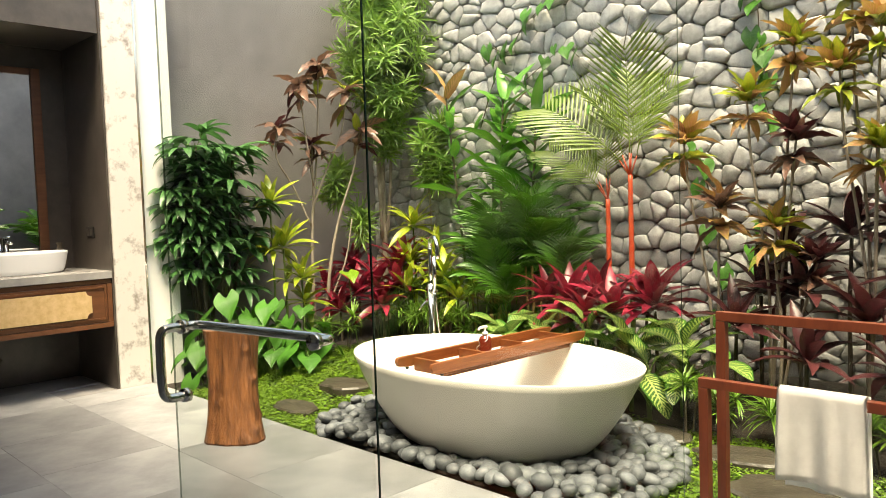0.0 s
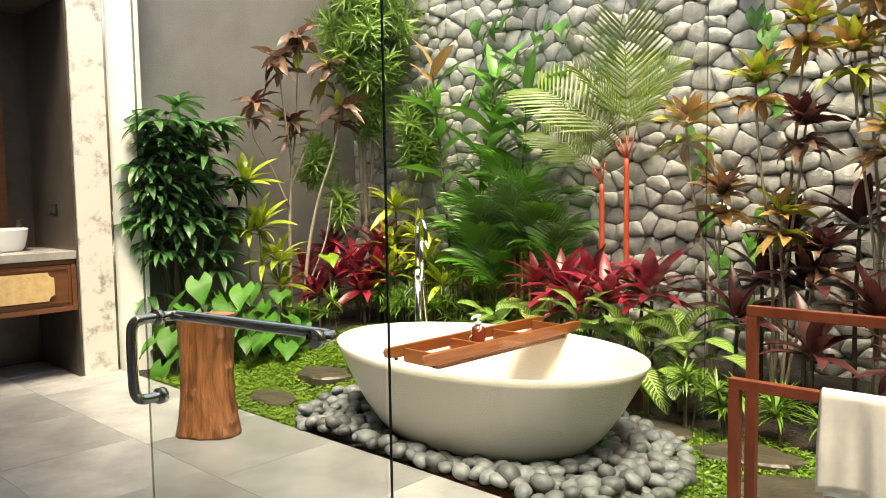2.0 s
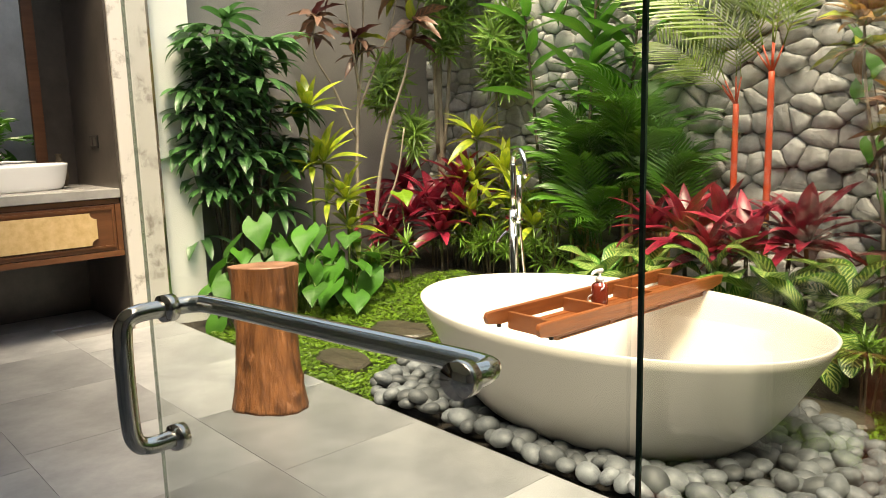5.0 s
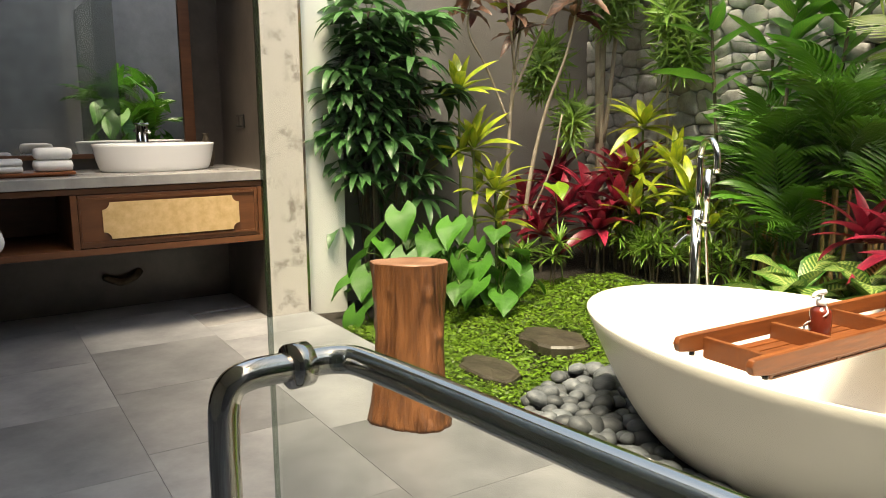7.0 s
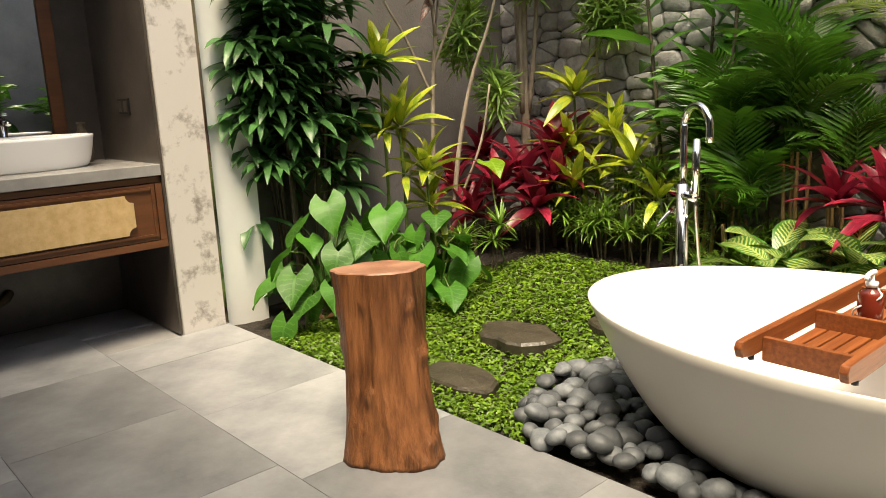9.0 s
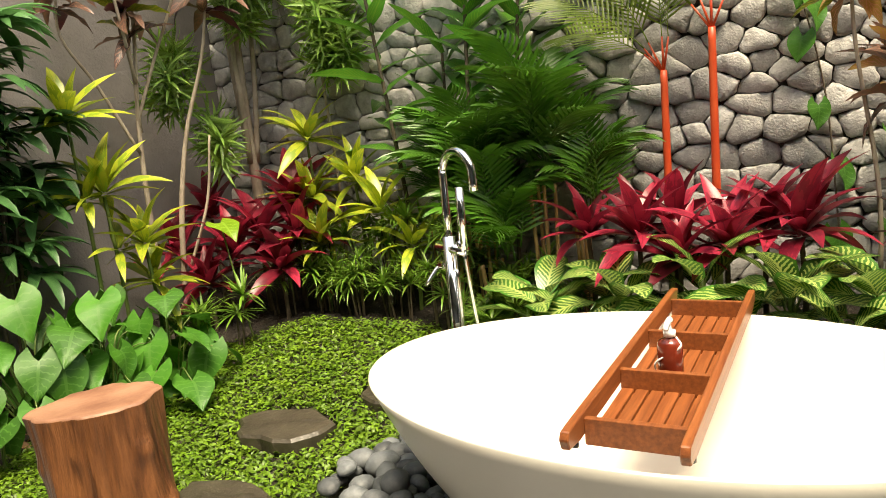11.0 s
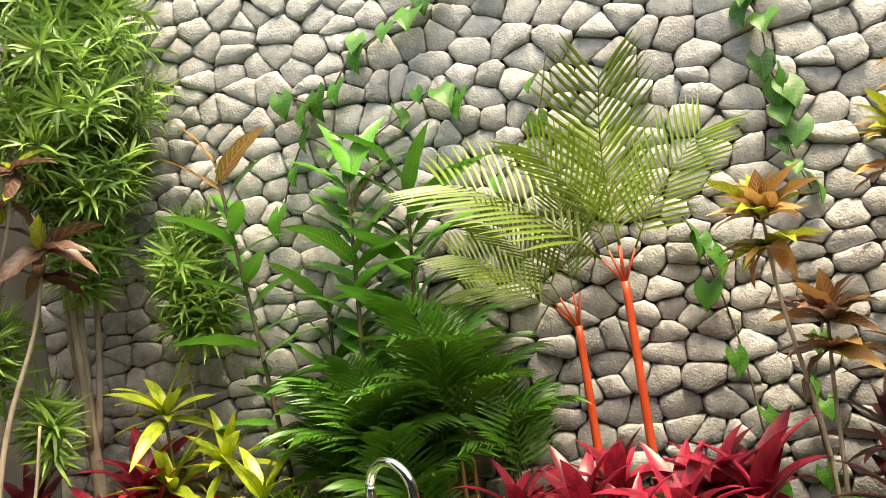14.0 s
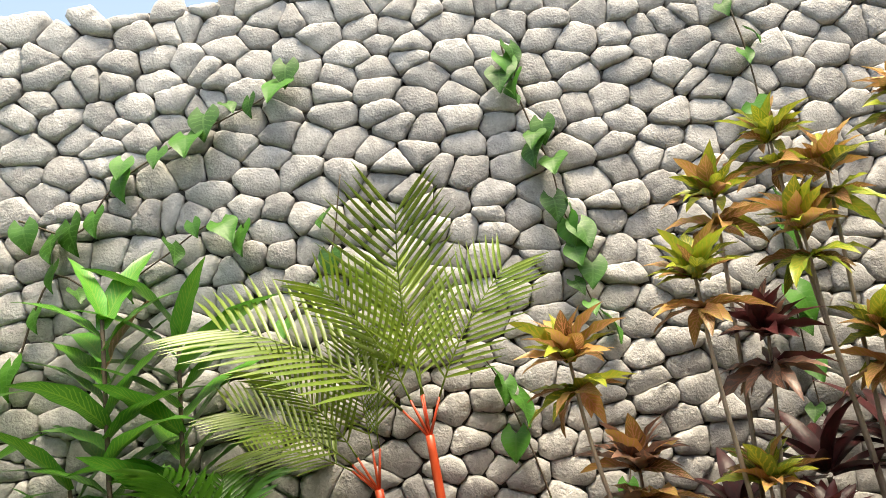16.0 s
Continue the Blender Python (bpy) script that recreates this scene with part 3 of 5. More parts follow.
def lathe_bm(profile, n=24, sx=1.0, sy=1.0):
    bm = bmesh.new()
    rings = []
    for r, z in profile:
        rings.append([bm.verts.new((math.cos(2 * math.pi * k / n) * r * sx, math.sin(2 * math.pi * k / n) * r * sy, z)) for k in range(n)])
    for a, b in zip(rings, rings[1:]):
        for k in range(n):
            bm.faces.new((a[k], a[(k + 1) % n], b[(k + 1) % n], b[k]))
    bm.faces.new(rings[0][::-1])
    bm.faces.new(rings[-1])
    return bm


def vessel_bm(a, b, h, foot, wall, floor_z, n=64, power=0.55, egg=0.0):
    """An oval bowl: the outside from foot to rim, a rounded lip, the inside down to its floor. a runs along y."""
    prof = []
    for i in range(13):
        t = i / 12
        prof.append((foot + (1 - foot) * t ** power, h * t, 0.0))
    prof.append((1.0, h + wall * 0.18, -wall * 0.25))
    prof.append((1.0, h + wall * 0.18, -wall * 0.75))
    for i in range(11):
        t = 1 - i / 10
        z = floor_z + (h - floor_z) * t
        prof.append((foot * 0.9 + (1 - foot * 0.9) * t ** (power * 0.9), z, -wall))
    bm = bmesh.new()
    rings = []
    for s, z, off in prof:
        ring = []
        for k in range(n):
            q = 2 * math.pi * k / n
            ring.append(bm.verts.new(((b * s + off) * math.cos(q) * (1 + egg * math.sin(q)), (a * s + off) * math.sin(q), z)))
        rings.append(ring)
    for r0, r1 in zip(rings, rings[1:]):
        for k in range(n):
            bm.faces.new((r0[k], r0[(k + 1) % n], r1[(k + 1) % n], r1[k]))
    bm.faces.new(rings[0][::-1])
    bm.faces.new(rings[-1])
    bmesh.ops.recalc_face_normals(bm, faces=bm.faces)
    return bm


build_vanity()

# ---- bathtub and its things ----
TUB_C = (-2.755, 3.445)

def build_tub():
    t = thing("bathtub", (*TUB_C, 0.0), "freestanding cream oval stone-resin bathtub on pebbles", "bathtub", rz=90)
    part("shell", vessel_bm(0.90, 0.575, 0.466, 0.56, 0.015, 0.07, 96, power=0.58), TUB, t, smooth=True)
    part("drain", lathe_bm([(0.03, 0.071), (0.03, 0.076), (0.02, 0.079)], 20), CHROME, t)
    # caddy across the tub
    c = thing("bath_caddy", (-2.735, 3.505, 0.472), "orange-brown teak bath caddy lying across the tub", "bath tray", rz=-1.5)
    for x in (-0.128, 0.128):
        bm = bmesh.new()
        prof = [(-0.61, 0.032), (-0.60, 0.006), (-0.53, -0.004), (0.53, -0.004), (0.60, 0.010), (0.62, 0.046), (0.55, 0.052), (-0.56, 0.052), (-0.60, 0.050)]
        vs = [bm.verts.new((x - 0.011, y, z + 0.004)) for y, z in prof]
        f = bm.faces.new(vs)
        ex = bmesh.ops.extrude_face_region(bm, geom=[f])
        for v in ex["geom"]:
            if isinstance(v, bmesh.types.BMVert):
                v.co.x += 0.022
        bmesh.ops.recalc_face_normals(bm, faces=bm.faces)
        bmesh.ops.bevel(bm, geom=bm.edges[:], offset=0.003, segments=1, affect='EDGES')
        part("side_rail", bm, TEAK, c)
        for y in (-0.535, 0.54):
            tube_part("rubber_foot", [(x, y, -0.012), (x, y, 0.0)], 0.009, 0.009, BLACK, c, "", 8)
    for y in (-0.49, -0.17, 0.16, 0.50):
        box("divider", (-0.1165, y - 0.009, -0.022), (0.1165, y + 0.009, 0.042), TEAK, c, "", 0.002)
    box("tray_floor", (-0.1165, -0.49, -0.027), (0.1165, 0.50, -0.0215), TEAK, c)
    for i in range(6):
        x = -0.098 + i * 0.039
        box("slat", (x - 0.016, -0.48, -0.021), (x + 0.016, 0.49, -0.010), TEAK, c, "", 0.002)
    s = thing("soap_bottle", (-2.74, 3.415, 0.461), "red-brown pump soap bottle with white pump in the caddy", "bottle")
    part("body", lathe_bm([(0.030, 0), (0.034, 0.006), (0.034, 0.100), (0.029, 0.112), (0.014, 0.119), (0.014, 0.123)], 24), AMBER, s, smooth=True)
    part("collar", lathe_bm([(0.017, 0.1235), (0.017, 0.139), (0.006, 0.141), (0.006, 0.161)], 16), CERAMIC, s, smooth=True)
    tube_part("pump_head", smooth_path([(0.0, 0.014, 0.164), (0, -0.012, 0.166), (0.0, -0.04, 0.164), (0, -0.05, 0.154)], 4), 0.009, 0.006, CERAMIC, s, "white pump head", 10)
    tube_part("tag_cord", smooth_path([(0.017, 0, 0.12), (0.03, -0.02, 0.10), (-0.03, -0.03, 0.06), (-0.036, -0.02, 0.03)], 5), 0.003, 0.003, TOWEL, s, "pale cord with a tag", 6)


build_tub()


def build_filler():
    f = thing("bath_filler", (-3.575, 3.83, 0.0), "freestanding chrome bath filler with hand shower", "tap", rz=-28)
    tube_part("column", [(0, 0, -0.04), (0, 0, 0.78)], 0.024, 0.024, CHROME, f, "", 20)
    arch = [(0, 0, 0.78), (0, 0, 1.0)] + [(0.085 - 0.085 * math.cos(a), 0, 1.0 + 0.085 * math.sin(a)) for a in np.linspace(0.3, 2.9, 9)] + [(0.172, 0, 0.95)]
    tube_part("spout", smooth_path(arch, 3), 0.0145, 0.0145, CHROME, f, "", 14)
    tube_part("mixer_body", [(-0.07, 0, 0.735), (0.09, 0, 0.735)], 0.019, 0.019, CHROME, f, "", 14)
    tube_part("lever", smooth_path([(-0.07, 0, 0.66), (-0.075, -0.02, 0.65), (-0.075, -0.07, 0.60)], 4), 0.009, 0.007, CHROME, f, "", 10)
    tube_part("diverter", [(-0.065, 0, 0.665), (0.0, 0, 0.665)], 0.018, 0.018, CHROME, f, "", 14)
    tube_part("shower_holder", [(0.07, -0.005, 0.77), (0.085, 0, 0.735)], 0.016, 0.016, CHROME, f, "", 12)
    tube_part("hand_shower", [(0.085, 0, 0.74), (0.09, 0, 0.96)], 0.0135, 0.0155, CHROME, f, "slim chrome hand shower", 14)
    hose = smooth_path([(0.085, 0, 0.735), (0.09, 0.02, 0.5), (0.13, 0.03, 0.2), (0.09, 0.02, 0.04), (0.03, 0.0, 0.1), (0.035, 0.0, 0.45), (0.03, 0.0, 0.66)], 7)
    tube_part("hose", hose, 0.0075, 0.0075, CHROME, f, "ribbed chrome hose", 8)
    part("base", lathe_bm([(0.055, -0.045), (0.055, 0.0), (0.045, 0.006)], 24), CHROME, f)


build_filler()


def build_stump():
    s = thing("stump_stool", (-3.893, 2.567, 0.0), "reddish-brown natural tree stump stool on the tiles", "stool")
    bm = bmesh.new()
    n, rows, H = 84, 46, 0.61
    rings = []
    knots = [(rnd(0, 6.28), rnd(0.1, 0.9), rnd(0.006, 0.013)) for _ in range(16)]
    for j in range(rows + 1):
        t = j / rows
        z = H * t
        r = 0.130 + 0.030 * (1 - t) ** 4 + 0.016 * t ** 5 - 0.004 * math.sin(t * 3.1)
        ring = []
        for k in range(n):
            a = 2 * math.pi * k / n
            d = Vector((math.cos(a), math.sin(a), 0))
            rr = r * (1 + 0.07 * math.sin(2 * a + 0.6) + 0.05 * math.sin(3 * a + 1.2 + t) + 0.09 * noise.noise(Vector((d.x * 2.2, d.y * 2.2, t * 1.2))))
            rr += 0.009 * noise.noise(Vector((d.x * 5.5, d.y * 5.5, t * 1.3))) + 0.005 * noise.noise(Vector((d.x * 14, d.y * 14, t * 3)))
            for ka, kt, kh in knots:
                da = (a - ka + math.pi) % (2 * math.pi) - math.pi
                rr += kh * math.exp(-(da / 0.16) ** 2 - ((t - kt) / 0.035) ** 2)
            ring.append(bm.verts.new((d.x * rr - 0.10 * t, d.y * rr + 0.058 * t, z + (0.010 * math.sin(a + 2) if j == rows else 0))))
        rings.append(ring)
    for r0, r1 in zip(rings, rings[1:]):
        for k in range(n):
            bm.faces.new((r0[k], r0[(k + 1) % n], r1[(k + 1) % n], r1[k]))
    bm.faces.new(rings[0][::-1])
    tops = [v.co.copy() for v in rings[-1]]
    part("trunk", bm, STUMP, s, smooth=True)
    bm = bmesh.new()
    c = sum(tops, Vector()) / n
    prev = [bm.verts.new(p + Vector((0, 0, -0.004))) for p in tops]
    first = prev
    for k, (sc, dz) in enumerate(((0.985, 0.004), (0.9, 0.006), (0.5, 0.003), (0.12, 0.005))):
        cur = [bm.verts.new(c + (p - c) * sc + Vector((0, 0, dz))) for p in tops]
        for i in range(n):
            bm.faces.new((prev[i], prev[(i + 1) % n], cur[(i + 1) % n], cur[i]))
        prev = cur
    bm.faces.new(prev)
    part("cut_top", bm, STUMPTOP, s, "pale pinkish cut face", smooth=True)


build_stump()


def build_rack():
    r = thing("towel_rack", (-1.15, 2.72, 0.0), "red-brown wooden towel rack with two stepped frames", "towel rack")
    w = 0.030
    for y, h in ((0.065, 0.905), (-0.06, 0.712)):
        for x in (0.0, 0.86):
            box("post", (x, y - w / 2, 0.0), (x + w, y + w / 2, h - w - 0.001), RACK, r, "", 0.002)
        box("top_rail", (0.0, y - w / 2, h - w), (0.86 + w, y + w / 2, h), RACK, r, "", 0.002)
        box("low_rail", (w + 0.001, y - w / 2, 0.12), (0.859, y + w / 2, 0.12 + w), RACK, r, "", 0.002)
    for x in (0.0, 0.86):
        box("foot_rail", (x + 0.001, -0.044, 0.03), (x + w - 0.001, 0.049, 0.06), RACK, r)
    t = thing("hand_towel", (-0.905, 2.66, 0.0), "white cotton towel hanging over the lower rail", "towel")
    bm = bmesh.new()
    nx, rows = 26, 30
    grid = []
    for i in range(nx + 1):
        u = i / nx
        col = []
        for j in range(rows + 1):
            s = j / rows
            L = 0.62 * (s - 0.47)
            fold = 0.010 * math.sin(u * 11 + 0.4) + 0.006 * math.sin(u * 23 + 1)
            hang = max(0.0, abs(L) - 0.03)
            if abs(L) < 0.03:
                a = L / 0.03 * math.pi / 2
                y, z = math.sin(a) * 0.021, 0.7125 + 0.012 * math.cos(a)
            else:
                y, z = (0.021 + (fold + 0.008) * min(1, hang * 6)) * (1 if L > 0 else -1), 0.7125 - hang + 0.008 * math.sin(u * 5) * hang * 4
            col.append(bm.verts.new((u * 0.235 + 0.03 * hang * (u - 0.2), y, z)))
        grid.append(col)
    for i in range(nx):
        for j in range(rows):
            bm.faces.new((grid[i][j], grid[i + 1][j], grid[i + 1][j + 1], grid[i][j + 1]))
    bmesh.ops.solidify(bm, geom=bm.faces[:], thickness=0.006)
    part("cloth", bm, TOWEL, t, smooth=True)


build_rack()

# ---- garden: lawn, stepping stones, leaves on the ground ----
BED = (-2.77, 3.42, 1.10, 0.80)

def in_bed(x, y, grow=0.0):
    return ((x - BED[0]) / (BED[2] + grow)) ** 2 + ((y - BED[1]) / (BED[3] + grow)) ** 2 < 1


STEPS = ((-4.30, 3.66, 0.22, 0.15), (-4.20, 3.17, 0.21, 0.12), (-3.98, 3.98, 0.17, 0.11), (-2.12, 4.12, 0.2, 0.12),
         (-1.62, 4.02, 0.24, 0.14), (-1.22, 3.70, 0.32, 0.2), (-0.62, 3.50, 0.3, 0.2), (-0.5, 4.1, 0.24, 0.15))


def build_steps():
    for i, (x, y, a, b) in enumerate(STEPS):
        bm = bmesh.new()
        n = 18
        rings = []
        jag = [rnd(0.86, 1.1) for _ in range(n)]
        for s, z in ((1.0, -0.05), (1.0, 0.0), (0.93, 0.012), (0.5, 0.014), (0.1, 0.013)):
            rings.append([bm.verts.new((math.cos(2 * math.pi * k / n) * a * s * jag[k], math.sin(2 * math.pi * k / n) * b * s * jag[k], z + (0.004 * noise.noise(Vector((k, i, s))) if z > 0 else 0))) for k in range(n)])
        for r0, r1 in zip(rings, rings[1:]):
            for k in range(n):
                bm.faces.new((r0[k], r0[(k + 1) % n], r1[(k + 1) % n], r1[k]))
        bm.faces.new(rings[-1])
        bm.faces.new(rings[0][::-1])
        ob = part("stepping_stone", bm, SLATE, smooth=False)
        ob.matrix_basis = pose(x, y, 0.005 + rise(x, y), 0, 0, rnd(-15, 15))
        tagged(ob, "flat dark brown stepping stone set in the lawn", "stone", "stepping stones in the lawn")


build_steps()


def lawn_inside(x, y):
    if y < EDGE_Y + 0.02 or in_bed(x, y, 0.0):
        return False
    for sx, sy, a, b in STEPS:
        if ((x - sx) / (a * 0.98)) ** 2 + ((y - sy) / (b * 0.98)) ** 2 < 1:
            return False
    back = (4.60 if x < -3.4 else 4.24) + 0.10 * math.sin(x * 2.3) + 0.05 * math.sin(x * 7)
    left = -5.25 - 0.25 * math.sin((y - 2.9) * 1.9) + 0.4 * max(0, y - 3.7)
    return y < back and x > left


def build_lawn():
    b = Builder()
    n = 0
    while n < 44000:
        x, y = rnd(-5.6, 0.3), rnd(EDGE_Y, 4.62)
        if x > -1.2 and random.random() < 0.3:
            continue
        if not lawn_inside(x, y):
            continue
        n += 1
        z = -0.025 + rise(x, y) + 0.012 * noise.noise(Vector((x * 3, y * 3, 0))) + rnd(0, 0.03)
        m = Matrix.Translation((x, y, z)) @ Euler((rnd(-0.5, 0.5), 0, rnd(0, 6.3))).to_matrix().to_4x4()
        L = rnd(0.016, 0.033)
        b.strip(m, L, L * rnd(0.4, 0.6), segs=2, a0=rnd(5, 60), bend=60, fold=0.25, shape="lance")
    ob = link_mesh("lawn", b.mesh("lawn"), L_LAWN)
    tagged(ob, "bright green creeping groundcover lawn beside the tub", "lawn", kind="stuff")


build_lawn()

# ---- pebbles round the tub ----
def build_pebbles():
    bed = thing("pebble_bed", (BED[0], BED[1], 0.0), "bed of smooth dark grey river pebbles under the tub", "pebbles")
    shapes = []
    for i in range(7):
        bm = bmesh.new()
        bmesh.ops.create_icosphere(bm, subdivisions=2, radius=0.05)
        off = Vector((i * 7.3, 1, 2))
        sx, sy, sz = rnd(1.0, 1.35), rnd(0.85, 1.05), rnd(0.6, 0.78)
        for v in bm.verts:
            v.co *= 1 + 0.22 * noise.noise(v.co * 14 + off)
            v.co = Vector((v.co.x * sx, v.co.y * sy, v.co.z * sz))
        me = bpy.data.meshes.new("pebble")
        bm.to_mesh(me)
        bm.free()
        me.materials.append(PEBBLE)
        for p in me.polygons:
            p.use_smooth = True
        shapes.append(me)
    pts = []
    tries = 0
    while len(pts) < 620 and tries < 60000:
        tries += 1
        x, y = rnd(-3.95, -1.6), rnd(EDGE_Y + 0.03, 4.2)
        if not in_bed(x, y):
            continue
        if ((x + 2.80) / 0.62) ** 2 + ((y - 3.43) / 0.36) ** 2 < 1:
            continue
        s = rnd(0.62, 1.08)
        if any((x - a) ** 2 + (y - c) ** 2 < (0.0375 * (s + d)) ** 2 for a, c, d in pts):
            continue
        pts.append((x, y, s))
    for x, y, s in pts:
        d = ((x + 2.80) / 0.91) ** 2 + ((y - 3.43) / 0.575) ** 2
        ob = new("pebble", random.choice(shapes))
        ob.parent = bed
        z = 0.008 + rnd(0, 0.022) + (0.02 if 0.6 < d < 1.4 else 0)
        ob.matrix_basis = Matrix.Translation((x - BED[0], y - BED[1], z)) @ Euler((rnd(-0.4, 0.4), rnd(-0.4, 0.4), rnd(0, 6.3))).to_matrix().to_4x4() @ Matrix.Diagonal((s, s, s, 1))
    for k in range(40):
        a = rnd(0, 6.3)
        q = rnd(0.75, 0.97)
        x, y = BED[0] + math.cos(a) * BED[2] * q, BED[1] + math.sin(a) * BED[3] * q
        if y < EDGE_Y + 0.05 or ((x + 2.80) / 0.8) ** 2 + ((y - 3.43) / 0.48) ** 2 < 1:
            continue
        ob = new("pebble", random.choice(shapes))
        ob.parent = bed
        s = rnd(0.7, 1.05)
        ob.matrix_basis = Matrix.Translation((x - BED[0], y - BED[1], 0.06 + rnd(0, 0.02))) @ Euler((rnd(-0.5, 0.5), rnd(-0.5, 0.5), rnd(0, 6.3))).to_matrix().to_4x4() @ Matrix.Diagonal((s, s, s, 1))


build_pebbles()

# ---- plants ----
def stem_from(pts, r0, r1, material, parent, sides=7, name="stem"):
    return tube_part(name, smooth_path(pts, 5), r0, r1, material, parent, "", sides)


def cordyline(x, y, z, h, n, size, material, label, group):
    p = thing("cordyline", (x, y, z), label, "plant", group)
    stem_from([(0, 0, -0.15), (rnd(-.02, .02), rnd(-.02, .02), h * 0.5), (0, 0, h)], 0.014, 0.010, DARKSTEM, p)
    rosette(p, (0, 0, h), LM_CORDY, material, n, 85, 8, size, 0.015, 0.05)
    return p


for x, y, h, s in ((-5.32, 4.62, 0.42, 0.95), (-5.62, 4.52, 0.45, 0.9), (-4.98, 4.78, 0.5, 1.0), (-5.38, 4.45, 0.30, 0.85), (-5.12, 4.95, 0.66, 1.05), (-5.0, 4.62, 0.36, 0.9), (-5.62, 4.8, 0.62, 0.9), (-5.2, 4.72, 0.52, 1.0)):
    cordyline(x, y, 0.08, h, 17, s, L_RED, "crimson cordyline plant with long pointed leaves", "crimson cordylines")
for x, y, h, s in ((-3.32, 4.72, 0.50, 0.85), (-3.08, 4.66, 0.50, 0.95), (-2.90, 4.58, 0.42, 0.9), (-2.72, 4.62, 0.46, 1.0), (-2.45, 4.68, 0.50, 1.05), (-2.95, 4.82, 0.52, 0.9), (-2.58, 4.82, 0.5, 0.95)):
    cordyline(x, y, 0.08, h, 17, s, L_RED, "crimson cordyline plant with long pointed leaves", "crimson cordylines")
for x, y, h, s in ((-1.95, 4.72, 0.42, 0.9), (-1.6, 4.78, 0.62, 1.0), (-1.25, 4.7, 0.5, 1.0), (-0.95, 4.78, 0.72, 1.1), (-0.6, 4.7, 0.5, 1.1), (-1.75, 4.95, 0.85, 0.85), (-0.3, 4.9, 0.8, 1.1), (-1.05, 4.45, 0.30, 0.9), (-1.5, 4.55, 0.3, 0.9), (-1.4, 4.95, 0.95, 0.9), (-0.75, 4.5, 0.4, 1.0), (-0.45, 4.6, 0.9, 1.0), (-1.9, 4.95, 0.6, 0.9), (-0.1, 4.6, 0.4, 1.1), (-1.15, 4.9, 1.0, 0.9)):
    cordyline(x, y, 0.08, h, 15, s, L_BURG, "dark burgundy cordyline plant against the stone wall", "burgundy cordylines")


def dracaena(x, y, z, h, n, size, label="yellow and green striped dracaena plant", e1=0):
    p = thing("dracaena", (x, y, z), label, "plant", "yellow dracaenas")
    stem_from([(0, 0, -0.1), (0.02, 0, h * 0.5), (0, 0, h)], 0.012, 0.008, GREENSTEM, p)
    rosette(p, (0, 0, h), LM_YEL, L_YELLOW, n, 80, e1, size, 0.012, 0.04)
    if h > 0.5:
        rosette(p, (0.03, 0, h * 0.7), LM_YEL, L_YELLOW, n // 2, 50, -10, size * 0.9, 0.012, 0.03)


for a in ((-5.02, 5.02, 0.1, 1.0, 16, 1.0), (-4.95, 4.9, 0.1, 0.68, 14, 0.95), (-4.70, 4.98, 0.1, 0.75, 16, 1.0), (-4.48, 4.86, 0.1, 0.6, 14, 1.0), (-4.82, 4.75, 0.1, 0.45, 12, 0.9), (-4.28, 4.8, 0.1, 0.42, 12, 0.9),
          (-5.42, 3.92, 0.05, 0.92, 15, 1.0), (-5.50, 3.86, 0.05, 1.28, 16, 1.0), (-5.32, 4.02, 0.05, 0.66, 13, 0.95), (-5.42, 4.12, 0.05, 0.45, 10, 0.85)):
    dracaena(*a)


def dumbcane(x, y, h, n, size):
    p = thing("dumbcane", (x, y, 0.03), "green dumbcane plant with cream-veined broad leaves", "plant", "dumbcanes behind the tub", rnd(0, 360))
    stem_from([(0, 0, -0.08), (0.01, 0.01, h * 0.6), (0, 0, h)], 0.016, 0.012, GREENSTEM, p)
    for i in range(n):
        t = i / (n - 1)
        az = i * 137.5 + rnd(-20, 20)
        L = 0.14 * size * (0.5 + t)
        e = 78 - 55 * t
        d = Vector((math.cos(radians(az)) * math.cos(radians(e)), math.sin(radians(az)) * math.cos(radians(e)), math.sin(radians(e))))
        base = Vector((0, 0, h * (0.9 - 0.5 * t)))
        tip = base + d * L
        tube_part("petiole", [base, base + d * L * 0.55 + Vector((0, 0, 0.01)), tip], 0.006, 0.004, GREENSTEM, p, "", 5)
        put_leaf(p, LM_DIEF, L_DIEF, tip, az, 68 - 62 * t + rnd(-12, 12), size * rnd(0.8, 1.05), rnd(-20, 20))


for x, y, h, n, s in ((-3.45, 4.38, 0.20, 9, 0.95), (-3.12, 4.36, 0.26, 10, 1.0), (-2.80, 4.40, 0.32, 10, 1.0), (-2.48, 4.38, 0.26, 9, 1.05), (-2.18, 4.45, 0.26, 9, 1.0), (-2.65, 4.28, 0.14, 8, 0.85), (-3.28, 4.26, 0.12, 7, 0.85), (-2.3, 4.28, 0.14, 7, 0.9)):
    dumbcane(x, y + 0.06, h + 0.12, n + 3, s * 0.98)


def heart_plant(x, y, n, spread, height, size):
    p = thing("philodendron", (x, y, 0.0), "glossy green heart-leaved philodendron by the deck", "plant", "philodendrons by the deck")
    for i in range(n):
        az = i * 137.5 + rnd(-25, 25)
        r = spread * math.sqrt((i + 0.5) / n)
        tip = Vector((math.cos(radians(az)) * r, math.sin(radians(az)) * r, height * (1.05 - 0.75 * (r / spread) ** 1.5) * rnd(0.8, 1.1)))
        tube_part("petiole", smooth_path([(0, 0, -0.05), tip * 0.5 + Vector((0, 0, height * 0.22)), tip], 4), 0.005, 0.003, GREENSTEM, p, "", 5)
        put_leaf(p, LM_HEART, L_HEART, tip, (az if i % 2 else -55) + rnd(-40, 40), rnd(-60, -12), size * rnd(0.75, 1.1), rnd(-20, 20))


